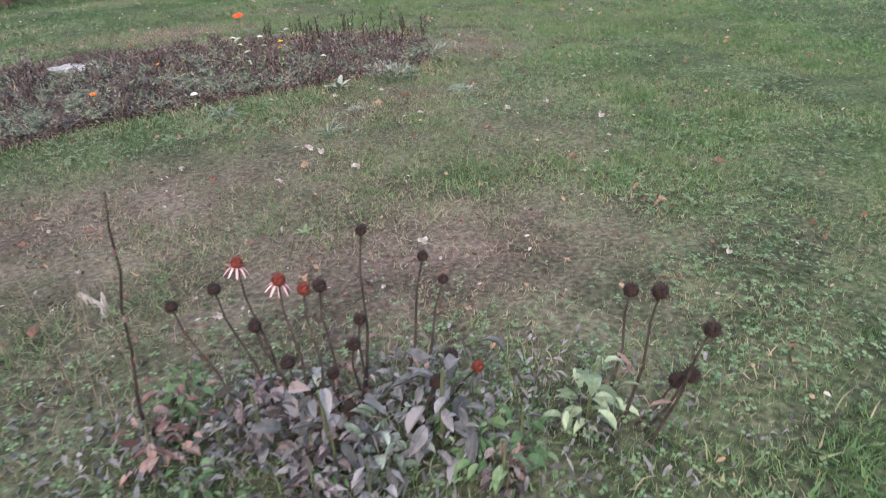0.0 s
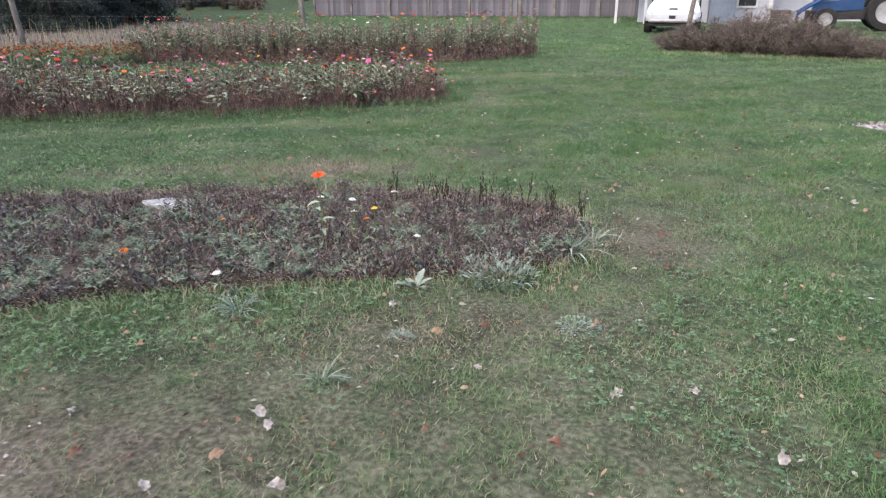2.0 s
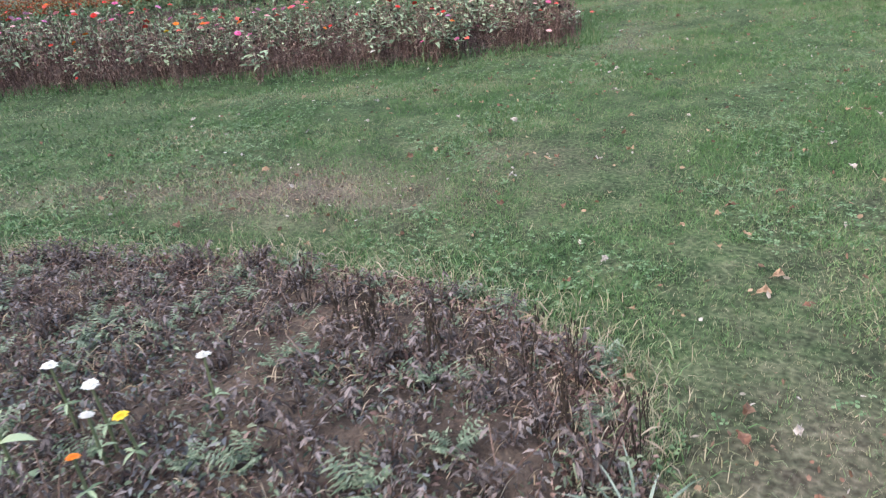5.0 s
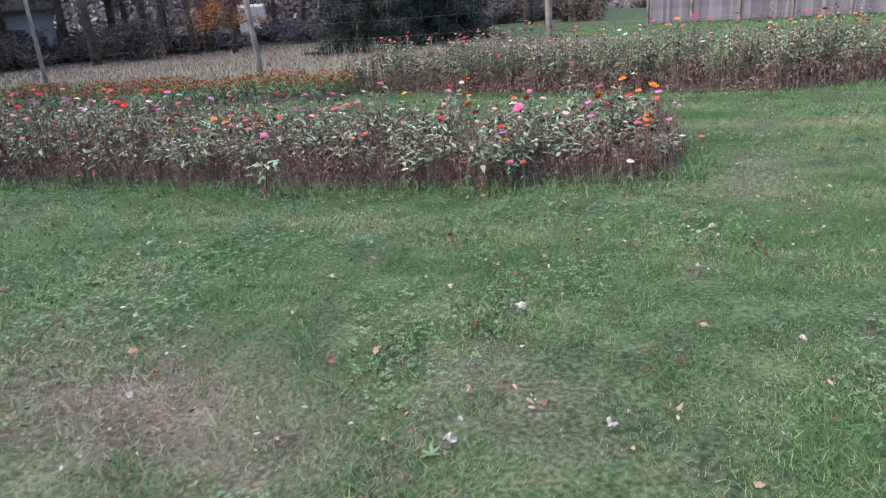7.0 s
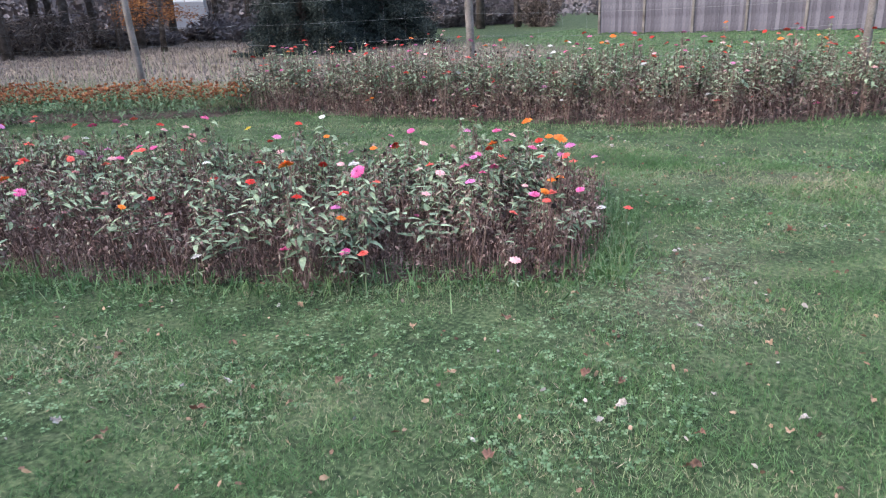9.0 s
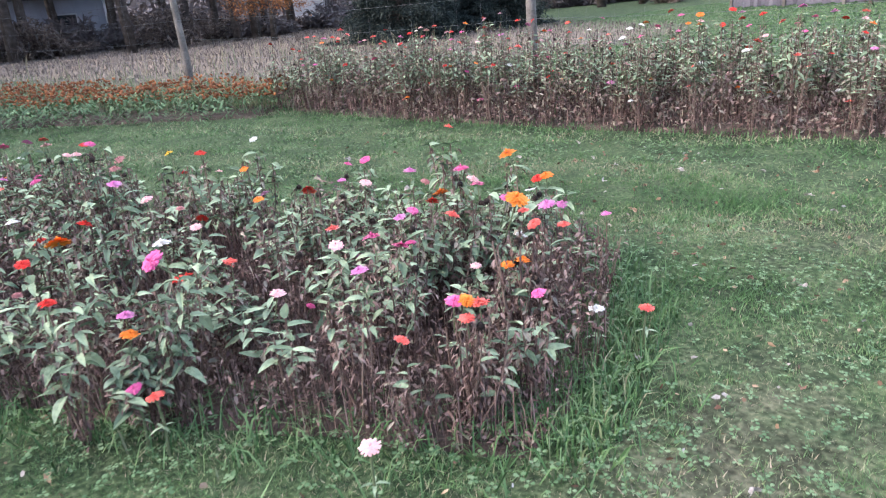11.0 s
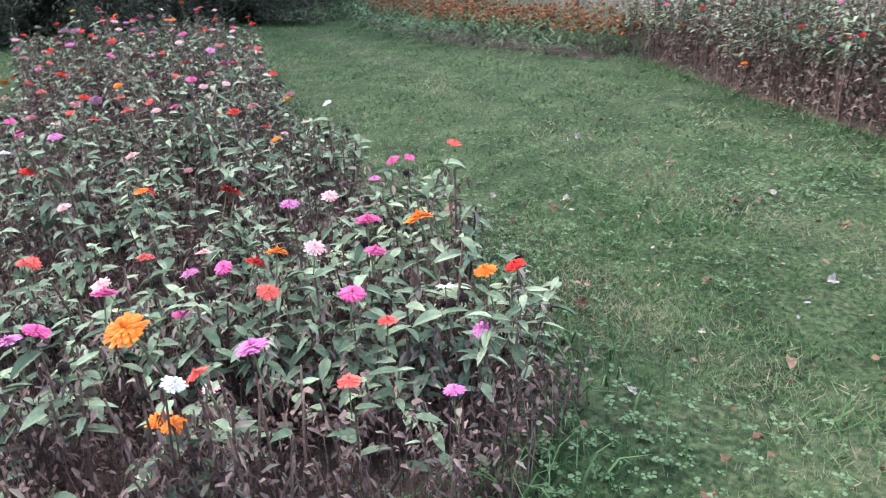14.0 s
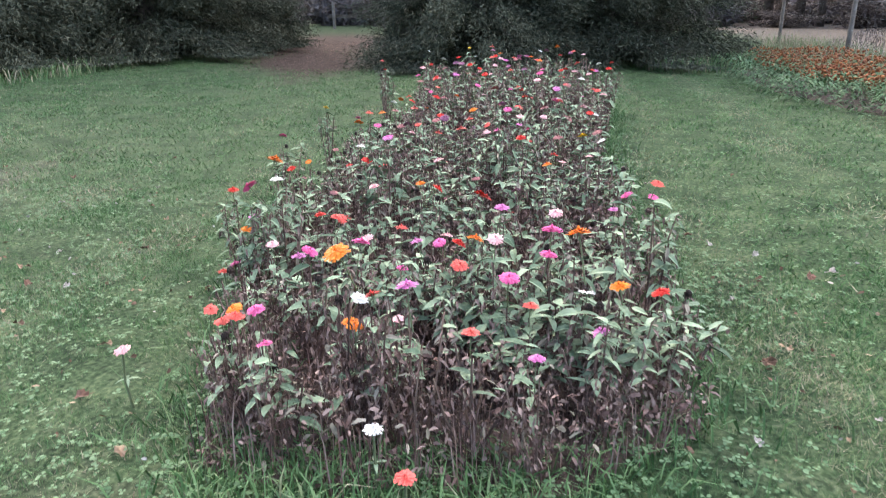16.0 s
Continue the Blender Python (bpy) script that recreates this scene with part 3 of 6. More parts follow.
def conifers():
    kinds = []
    for h, r, mat in ((7.5, 3.2, NEEDLE), (6.5, 2.9, NEEDLE), (8.0, 2.6, HEDGE)):
        g, v, f = conifer_meshes(h, r, 200, 1900 if mat is NEEDLE else 900, 0.12, 0.021 if mat is NEEDLE else 0.045, sag=0.1)
        kinds.append((g.mesh("trunk", BARK), quick_mesh("crown", v, f, mat)))
    rows = [(-13.9, 5.3, 1, 1.0), (-16.6, 7.3, 0, 1.05), (-18.2, 4.2, 0, 1.1),
            (-10.3, -2.2, 0, 1.0), (-6.9, -3.4, 1, 1.08), (-13.4, -3.6, 1, 1.0), (-9.2, -6.2, 0, 1.2), (-3.6, -4.6, 1, 1.0),
            (-21.0, 25.8, 2, 0.9), (-23.6, 28.4, 2, 1.05), (-21.6, 30.6, 2, 0.95), (-26.4, 32.2, 2, 1.1)]
    for x, y, k, s in rows:
        far = k == 2
        label = "dark evergreen tree at the far edge of the field" if far else "dark dense conifer with skirts down to the grass"
        t = thing("evergreen_tree" if far else "conifer", pose(x, y, float(gz(x, y)), 0, 0, uni(0, 360)) @ Matrix.Scale(s, 4), label, "tree", "evergreens")
        piece("trunk", kinds[k][0], t)
        piece("crown", kinds[k][1], t)


conifers()


# ---------------------------------------------------------------- zinnias
def zinnia_body(seed, tall, fresh=1.0):
    """One branching zinnia, 0.5 m to its top leaves: stems, withered lower leaves, faded and green upper leaves."""
    r = random.Random(seed)
    stem, dead, pale, green = Geo(), Geo(), Geo(), Geo()
    tips = []
    H = 0.8 if tall else 0.5
    for b in range(6 if tall else 5):
        a = b * 2.5 + r.uniform(-0.4, 0.4)
        top = H * r.uniform(0.72, 1.0) if b else H
        out = r.uniform(0.05, 0.13) if b else 0.01
        z0 = r.uniform(0.0, 0.1)
        pts = [Vector((0.012 * math.cos(a), 0.012 * math.sin(a), z0)), Vector((out * 0.7 * math.cos(a), out * 0.7 * math.sin(a), (z0 + top) / 2)),
               Vector((out * math.cos(a + 0.2), out * math.sin(a + 0.2), top))]
        stem.tube(pts, [0.005, 0.004, 0.003], 4)
        tips.append((pts, a))
    for i in range(170 if tall else 205):
        pts, a = r.choice(tips)
        t = r.uniform(0.02, 1.0)
        p = pts[0].lerp(pts[1], min(1, 2 * t)) if t < 0.5 else pts[1].lerp(pts[2], 2 * t - 1)
        w = r.uniform(0, 6.28)
        dead.leaf(p + Vector((r.gauss(0, 0.018), r.gauss(0, 0.018), 0)), (math.cos(w), math.sin(w), r.uniform(-1.2, 0.2)), r.uniform(0.016, 0.045), r.uniform(0.005, 0.014),
                  r.uniform(0.6, 2.0), 0.6, 2, (0.4, 1.0, 0.1), r.uniform(-0.8, 0.8))
    for i in range(90 if tall else int(22 * min(1, fresh + 0.1))):
        pts, a = r.choice(tips)
        p = pts[0].lerp(pts[1], r.uniform(0.5, 1)) if tall and i % 3 == 0 else pts[1].lerp(pts[2], r.uniform(0, 0.95))
        w = r.uniform(0, 6.28)
        pale.leaf(p, (math.cos(w), math.sin(w), r.uniform(-0.5, 0.4)), r.uniform(0.025, 0.06), r.uniform(0.009, 0.02), r.uniform(0.4, 1.6), 0.5, 3, (0.3, 1.0, 0.8, 0.0), r.uniform(-0.8, 0.8))
    for pts, a in tips:
        for lv in range(9 if tall else 6):
            p = pts[1].lerp(pts[2], (0.02 if tall else 0.1) + (0.12 if tall else 0.18) * lv)
            w = a + lv * 1.57 + r.uniform(-0.3, 0.3)
            for s in (0, math.pi):
                if r.random() < (0.92 if lv > 1 else 0.72) * fresh:
                    ln = r.uniform(0.04, 0.1) * (1.1 - 0.05 * lv) * (0.95 if tall else 1.0)
                    green.leaf(p, (math.cos(w + s), math.sin(w + s), r.uniform(-0.15, 0.6)), ln, ln * r.uniform(0.3, 0.44), r.uniform(0.2, 1.3), r.uniform(0.15, 0.6), 5, (0.4, 0.92, 1.0, 0.82, 0.48, 0.03), r.uniform(-0.5, 0.5))
    return [("stem", stem.mesh("stem", DEAD_STEM)), ("withered_foliage", dead.mesh("withered_foliage", DEAD_LEAF)),
            ("faded_foliage", pale.mesh("faded_foliage", PALE_LEAF)), ("green_foliage", green.mesh("green_foliage", GREEN_LEAF))]


def zinnia_flower(colour, single):
    """A flower head about 7 cm across with layered petals, its disc and the top of its stalk; the head sits at the origin."""
    r = random.Random(len(colour) * 7 + single)
    pet, disc, stalk = Geo(), Geo(), Geo()
    layers = ((11, 0.037, 0.012, 0.05),) if single else ((15, 0.038, 0.0135, 0.0), (13, 0.032, 0.0125, 0.1), (10, 0.023, 0.011, 0.24), (7, 0.013, 0.009, 0.5))
    for k, (n, ln, wd, up) in enumerate(layers):
        for i in range(n):
            a = 2 * math.pi * (i + 0.5 * k) / n + r.uniform(-0.08, 0.08)
            pet.leaf((0.005 * math.cos(a), 0.005 * math.sin(a), 0.0025 * k), (math.cos(a), math.sin(a), up), ln * r.uniform(0.85, 1.1), wd, r.uniform(0.0, 0.3), -0.25, 3, (0.4, 0.85, 1.0, 0.75))
    q = 1.0 if single else 0.45
    disc.lathe([(0.011 * q, 0.0), (0.010 * q, 0.007), (0.006 * q, 0.012), (0.002 * q, 0.014)], pose(0, 0, 0.004 if single else 0.008), 9)
    stalk.tube([(0, 0, 0.002), (0.004, 0.003, -0.07), (0.0, 0.008, -0.17)], [0.0032, 0.0026, 0.003], 5)
    mid = CONE_DARK if single else PETALS[colour]
    return pet.mesh("flower", PETALS[colour]), disc.mesh("disc", mid), stalk.mesh("stalk", GREEN_STEM)


BODIES = [zinnia_body(s, False, (0.95, 0.7, 0.85, 0.6, 1.0, 0.75, 0.65, 0.9)[s]) for s in range(8)]
FADED_BODIES = [zinnia_body(s + 70, False, (0.7, 0.4, 0.55, 0.3, 0.65, 0.5, 0.35, 0.6)[s]) for s in range(8)]
SPARSE_BODIES = [zinnia_body(s + 50, False, 0.16) for s in range(8)]
TALL_BODIES = [zinnia_body(s + 20, True, (1.0, 0.85, 0.95, 0.8, 1.0, 0.9, 0.75, 1.0)[s]) for s in range(8)]
FLOWERS = {(c, s): zinnia_flower(c, s) for c in PETALS for s in (0, 1)}
SPENT = Geo()
SPENT.lathe([(0.004, -0.01), (0.013, -0.004), (0.015, 0.006), (0.009, 0.015), (0.002, 0.018)], pose(0, 0, 0), 8)
for i in range(9):
    SPENT.leaf((0.008 * math.cos(i * 0.7), 0.008 * math.sin(i * 0.7), 0), (math.cos(i * 0.7), math.sin(i * 0.7), -0.5), 0.018, 0.007, 1.5, 0.4, 2, (0.6, 1, 0.2))
SPENT = SPENT.mesh("spent_head", CONE_DARK)


def zinnia(x, y, top, colour, group, wide=1.0, extra=(), single=0, bodies=BODIES, bulk=None, size=0.0):
    """A zinnia plant whose highest flower is at height top above the ground."""
    word = {"": "withered zinnia plant gone to brown seed heads", "white": "zinnia plant with a white flower over withered leaves"}.get(colour, f"zinnia plant with a{'n' if colour == 'orange' else ''} {colour} flower over withered leaves")
    root = pose(x, y, float(gz(x, y)), 0, 0, uni(0, 360))
    t = thing("zinnia_plant", root, word, "flower", group) if bulk is None else None
    canopy = max(0.16, top - uni(0.04, 0.11)) if colour else top
    fit = Matrix.Diagonal((wide * uni(0.9, 1.25), wide * uni(0.9, 1.25), canopy / (0.8 if bodies is TALL_BODIES else 0.5), 1))
    for name, me in bodies[R.randrange(8)]:
        if bulk is None:
            piece(name, me, t, fit)
        else:
            bulk.append((me, root @ fit))
    heads = ([(colour, 0, 0, top, size or uni(0.4, 0.68))] if colour else []) + list(extra)
    for c, dx, dy, z, s in heads:
        pet, disc, stalk = FLOWERS[c, single]
        m = pose(dx, dy, z, R.gauss(0, 13), R.gauss(0, 13), uni(0, 360)) @ Matrix.Scale(s, 4)
        if bulk is not None:
            bulk += [(me, root @ m) for me in (pet, disc, stalk)]
            continue
        f = piece("flower", pet, t, m)
        piece("disc", disc, f)
        piece("stalk", stalk, f)
    if bulk is None and (R.random() < 0.35 or not colour):
        piece("spent_head", SPENT, t, pose(uni(-0.05, 0.05), uni(-0.05, 0.05), canopy * uni(0.9, 1.02)))
    return t


def joined(name, items, label, category):
    """Many small plants run together into one mesh that keeps their materials."""
    mats, V, L, S, M = [], [], [], [], []
    nv = 0
    for me, m in items:
        co = np.empty(len(me.vertices) * 3, np.float32)
        me.vertices.foreach_get("co", co)
        co = co.reshape(-1, 3) @ np.array(m.to_3x3()).T + np.array(m.translation)
        li = np.empty(len(me.loops), np.int32)
        me.loops.foreach_get("vertex_index", li)
        st = np.empty(len(me.polygons), np.int32)
        me.polygons.foreach_get("loop_total", st)
        if me.materials[0] not in mats:
            mats.append(me.materials[0])
        V.append(co)
        L.append(li + nv)
        S.append(st)
        M.append(np.full(len(st), mats.index(me.materials[0]), np.int32))
        nv += len(co)
    V, L, S, M = np.concatenate(V), np.concatenate(L), np.concatenate(S), np.concatenate(M)
    me = bpy.data.meshes.new(name)
    me.vertices.add(len(V))
    me.vertices.foreach_set("co", V.astype(np.float32).ravel())
    me.loops.add(len(L))
    me.loops.foreach_set("vertex_index", L)
    me.polygons.add(len(S))
    me.polygons.foreach_set("loop_start", np.concatenate([[0], np.cumsum(S)[:-1]]).astype(np.int32))
    for q in mats:
        me.materials.append(q)
    me.polygons.foreach_set("material_index", M)
    me.update(calc_edges=True)
    return tagged(new(name, me), label, category, kind="stuff")


# flowers that stand out in the long bed: colour, x, y, height of the bloom
NEAR_END = (("orange", -1.96, 13.34, 0.68), ("red", -2.04, 13.61, 0.48), ("white", -1.89, 13.41, 0.50), ("orange", -1.34, 12.81, 0.71), ("mauve", -1.41, 13.03, 0.62),
            ("coral", -1.37, 12.92, 0.58), ("orange", -1.89, 13.52, 0.54), ("coral", -2.50, 13.42, 0.74), ("coral", -1.49, 13.21, 0.47), ("pink", -1.81, 12.48, 0.55),
            ("mauve", -1.91, 12.68, 0.56), ("pink", -1.56, 12.45, 0.58), ("mauve", -2.16, 12.92, 0.67), ("pink", -2.10, 13.17, 0.63), ("pink", -2.02, 13.20, 0.56),
            ("orange", -1.95, 12.93, 0.60), ("blush", -1.88, 13.06, 0.64), ("red", -1.93, 12.87, 0.58), ("pink", -1.79, 13.17, 0.54), ("coral", -1.86, 12.92, 0.52),
            ("coral", -1.78, 13.26, 0.46), ("mauve", -1.47, 13.45, 0.45), ("mauve", -1.78, 13.51, 0.42), ("white", -1.38, 12.86, 0.55), ("orange", -1.36, 12.85, 0.46),
            ("orange", -1.20, 12.45, 0.48), ("coral", -1.17, 12.42, 0.44))
MIDDLE = (("pink", -1.28, 12.46, 0.45), ("coral", -1.18, 12.48, 0.47), ("orange", -1.39, 12.80, 0.45), ("blush", -1.73, 12.04, 0.48),
          ("mauve", -1.63, 12.31, 0.51), ("pink", -1.83, 12.67, 0.47), ("coral", -2.13, 12.03, 0.50), ("blush", -1.94, 12.39, 0.51), ("pink", -1.94, 12.77, 0.56),
          ("coral", -1.26, 12.23, 0.40), ("red", -1.62, 12.06, 0.28), ("coral", -1.68, 11.92, 0.28), ("mauve", -1.53, 12.03, 0.24), ("mauve", -2.0, 11.6, 0.46),
          ("orange", -1.95, 11.59, 0.41), ("red", -2.33, 11.91, 0.42), ("red", -2.05, 11.39, 0.56), ("red", -2.46, 11.38, 0.59), ("red", -2.78, 11.66, 0.61),
          ("blush", -2.43, 12.01, 0.58), ("red", -2.21, 11.84, 0.46), ("coral", -2.17, 12.03, 0.48), ("white", -2.02, 11.77, 0.67),
          ("pink", -1.91, 11.70, 0.65), ("orange", -2.26, 11.49, 0.69))
BACK = (("coral", -2.55, 12.60, 0.58), ("red", -2.53, 12.58, 0.60), ("orange", -2.44, 12.30, 0.63), ("blush", -2.60, 12.94, 0.54), ("pink", -3.20, 13.18, 0.50),
        ("pink", -2.93, 13.14, 0.57), ("mauve", -3.04, 13.04, 0.46), ("orange", -3.25, 12.56, 0.60), ("blush", -3.03, 11.98, 0.60), ("red", -2.79, 12.15, 0.51),
        ("white", -3.00, 11.42, 0.63), ("red", -3.10, 11.50, 0.50), ("red", -3.31, 12.36, 0.72), ("mauve", -2.79, 11.81, 0.75), ("white", -3.53, 12.75, 0.70),
        ("red", -3.72, 12.37, 0.55), ("pink", -3.88, 11.94, 0.78), ("blush", -4.12, 11.90, 0.70), ("pink", -4.59, 11.72, 0.53), ("coral", -4.86, 11.84, 0.72),
        ("red", -4.23, 11.91, 0.51), ("blush", -4.48, 11.90, 0.65), ("yellow", -4.06, 12.40, 0.62), ("coral", -2.09, 12.46, 0.53))
FAR_END = (("pink", -4.10, 10.40, 0.58), ("yellow", -4.25, 9.89, 0.61), ("pink", -3.44, 10.22, 0.52), ("red", -7.35, 9.74, 0.85), ("red", -7.09, 10.73, 0.90),
           ("red", -5.04, 11.43, 0.71), ("mauve", -5.02, 11.76, 0.70), ("coral", -3.68, 11.34, 0.66), ("pink", -3.51, 11.12, 0.66),
           ("coral", -7.32, 7.95, 0.72), ("red", -6.54, 8.65, 0.70), ("white", -8.2, 8.1, 0.80), ("yellow", -7.70, 9.13, 0.91), ("orange", -7.76, 9.56, 0.85),
           ("red", -6.77, 10.91, 0.77), ("coral", -5.84, 11.41, 0.73), ("white", -2.62, 11.07, 0.2), ("blush", -1.05, 11.96, 0.25), ("pink", -1.89, 11.55, 0.24),
           ("coral", -1.79, 11.59, 0.24), ("pink", -2.20, 11.38, 0.24), ("white", -1.19, 13.06, 0.24), ("coral", -1.10, 13.25, 0.2))
# the broadest blooms
BROAD = {(-1.96, 13.34): 1.12, (-1.34, 12.81): 1.12, (-1.81, 12.48): 0.95, (-2.10, 13.17): 1.0, (-1.41, 13.03): 0.92, (-2.26, 11.49): 1.2, (-1.91, 11.70): 1.05,
         (-2.02, 13.20): 0.9, (-1.95, 12.93): 0.92, (-1.28, 12.46): 0.85, (-1.18, 12.48): 0.9, (-1.79, 13.17): 0.9, (-1.89, 13.52): 0.88, (-2.04, 13.61): 0.85}
taken = []
LOW = [q for q in FAR_END if q[3] < 0.3]
for c, x, y, z in NEAR_END + MIDDLE + BACK + FAR_END:
    if z < 0.3:
        continue
    zinnia(x, y, z, c, "long zinnia bed", 0.95, bodies=SPARSE_BODIES if (x - A0[0]) * AD[0] + (y - A0[1]) * AD[1] < 0.4 else BODIES, single=1 if c == "white" and z < 0.51 and z > 0.45 else 0,
           size=0.95 * BROAD.get((x, y), uni(0.64, 0.84)))
    taken.append((x, y))

MIX = ["red"] * 5 + ["coral"] * 5 + ["pink"] * 4 + ["orange"] * 2 + ["mauve"] * 2 + ["blush"] * 4 + ["white"] * 2 + ["dusty rose"] * 6 + ["dull purple"] * 4
MUTED = ["dusty rose"] * 6 + ["dull purple"] * 5 + ["blush"] * 2 + ["coral"] * 2 + ["pink"]
rest = []
for u, w in ((R.uniform(0.05, 8.6), R.uniform(-0.8, 1.9)) for _ in range(5000)):
    x, y = along(u, w)
    if not inside(x, y, BED_A) or min(math.dist((x, y), q) for q in taken) < 0.21:
        continue
    taken.append((x, y))
    canopy = (0.41 + 0.038 * u) * uni(0.78, 1.1)
    edge = min(abs(w + 0.4), abs(w - 1.6)) < 0.25 or u < 0.3
    canopy *= 0.85 if edge else 1.0
    bloom = R.random() < (0.75 if u > 3.2 else 0.45)
    c = R.choice(MIX if u > 2.5 else MIX + MUTED) if bloom else ""
    extra = [(R.choice(MIX if u > 3 else MUTED), uni(-0.08, 0.08), uni(-0.08, 0.08), uni(0.3, 0.9) * canopy, uni(0.35, 0.6)) for _ in range(R.choice((0, 0, 1)))]
    zinnia(x, y, canopy + (uni(0.02, 0.13) if bloom else 0), c, "long zinnia bed", 1.0, extra, size=uni(0.7, 1.0) if u > 3 else uni(0.5, 0.72), bodies=SPARSE_BODIES if R.random() < (0.85 if u < 0.35 else 0.4 if edge else 0.08) and u < 6 else FADED_BODIES if u > uni(2.5, 5) else BODIES, bulk=rest if u > 4.3 else None)

joined("zinnia_mass", rest, "withered zinnias with scattered blooms at the far end", "flowers")

rest, taken = [], []
for _ in range(2600):
    x, y = R.uniform(-9, -0.5), R.uniform(15.1, 19.5)
    if not inside(x, y, BED_B) or (taken and min(math.dist((x, y), q) for q in taken) < 0.245):
        continue
    taken.append((x, y))
    canopy = uni(0.63, 0.9)
    bloom = R.random() < 0.85
    back = y - float(np.interp(x, [-8.8, -5.9, -3.65, -1.9, -0.6], [15.25, 15.8, 16.4, 17.0, 18.7])) > 0.72
    c = R.choice(MIX[:24] + ["red", "coral", "red"]) if bloom else ""
    extra = [(R.choice(MIX[:24]), uni(-0.1, 0.1), uni(-0.1, 0.1), uni(0.25, 0.95) * canopy, uni(0.6, 0.95)) for k in range(R.choice((1, 1, 2)))]
    zinnia(x, y, canopy + (uni(0.05, 0.2) if bloom else 0), c, "back zinnia bed", 1.05, extra, 0, TALL_BODIES, rest if back else None, uni(0.6, 0.95))

joined("zinnia_mass", rest, "withered zinnias with red and pink blooms along the fence", "flowers")


def stalks(name, poly, n, height, width, mat, label):
    xs, ys = [p[0] for p in poly], [p[1] for p in poly]
    x, y = scatter(n, (min(xs), max(xs), min(ys), max(ys)), lambda x, y: inside(x, y, poly))
    return blades(name, x, y, height, width, np.zeros(len(x)), label, "dead stalks", 0.2, mat)


stalks("withered_stalks", BED_A, 30000, 0.27, 0.0042, DEAD_LEAF, "dense brown withered stalks under the zinnias")
stalks("withered_stalks", BED_B, 8000, 0.3, 0.006, DEAD_LEAF, "dense brown withered stalks under the back zinnias")


# ---------------------------------------------------------------- marigold bed
def marigold_body(seed):
    r = random.Random(seed)
    leaf, bloom = Geo(), Geo()
    for i in range(70):
        a, q, z = r.uniform(0, 6.28), r.uniform(0, 0.2), r.uniform(0.03, 0.3)
        leaf.leaf((q * math.cos(a), q * math.sin(a), z), (math.cos(a), math.sin(a), r.uniform(-0.2, 0.9)), r.uniform(0.06, 0.12), r.uniform(0.014, 0.03), 0.8, 0.3, 2, (0.4, 1, 0.1))
    for i in range(30):
        a, q = r.uniform(0, 6.28), 0.24 * math.sqrt(r.random())
        m = pose(q * math.cos(a), q * math.sin(a), r.uniform(0.2, 0.36), r.uniform(-65, 65), r.uniform(-65, 65))
        bloom.lathe([(0.004, -0.008), (0.018, -0.002), (0.022, 0.004), (0.014, 0.011), (0.003, 0.014)], m, 6)
    return leaf.mesh("foliage", CLOVER), bloom.mesh("bloom_cover", MARIGOLD)


KINDS = [marigold_body(s) for s in range(5)]
FRONT = [(-8.5, 14.7), (-10.2, 13.2), (-12.0, 12.1), (-16.4, 10.4)]
taken = []
for _ in range(1500):
    x, y = R.uniform(-17, -8.4), R.uniform(10.3, 15.7)
    if (inside(x, y, BED_C) or inside(x, y + 0.3, BED_C)) and (not taken or min(math.dist((x, y), q) for q in taken) > 0.31):
        taken.append((x, y))
        t = thing("marigold_plant", pose(x, y, float(gz(x, y)), 0, 0, uni(0, 360)) @ Matrix.Diagonal((1.2, 1.2, uni(0.9, 1.35), 1)), "low marigold plant covered in rusty orange blooms", "flower", "marigold bed")
        k = R.randrange(5)
        piece("foliage", KINDS[k][0], t)
        fx = [p[0] for p in FRONT][::-1]
        if y - float(np.interp(x, fx, [p[1] for p in FRONT][::-1])) < uni(0.3, 0.5):
            t["label"] = "low leafy marigold plant out of bloom at the bed's edge"
        else:
            tagged(piece("bloom_cover", KINDS[k][1], t), kind="stuff")


# ---------------------------------------------------------------- weedy bed
def dead_plant(seed):
    r = random.Random(seed)
    stem, leaf = Geo(), Geo()
    for b in range(8):
        a, top, out = r.uniform(0, 6.28), r.uniform(0.1, 0.24), r.uniform(0.02, 0.11)
        e = Vector((out * math.cos(a), out * math.sin(a), top))
        stem.tube([Vector((0, 0, 0)), e * 0.5 + Vector((0, 0, 0.02)), e], [0.003, 0.0024, 0.0016], 3)
        for k in range(9):
            t = r.uniform(0.25, 1)
            w = r.uniform(0, 6.28)
            leaf.leaf(e * t, (math.cos(w), math.sin(w), r.uniform(-0.7, 0.5)), r.uniform(0.02, 0.05), r.uniform(0.006, 0.013), 1.2, 0.5, 2, (0.5, 1, 0.1), r.uniform(-0.6, 0.6))
    return stem.mesh("stem", DEAD_STEM), leaf.mesh("withered_foliage", DARK_LITTER)


def feather_plant(seed):
    r = random.Random(seed)
    leaf = Geo()
    for b in range(14):
        a, ln = r.uniform(0, 6.28), r.uniform(0.05, 0.12)
        d = Vector((math.cos(a), math.sin(a), r.uniform(0.5, 1.4))).normalized()
        side = d.cross(Vector((0, 0, 1))).normalized()
        for k in range(7):
            p = d * ln * (0.25 + 0.11 * k)
            for s in (-1, 1):
                leaf.leaf(p, d * 0.7 + side * s, ln * r.uniform(0.16, 0.34) * (1.1 - 0.1 * k), 0.007, 0.8, 0.2, 2, (0.5, 1.0, 0.1), r.uniform(-0.8, 0.8))
    return (leaf.mesh("leaves", WEED),)


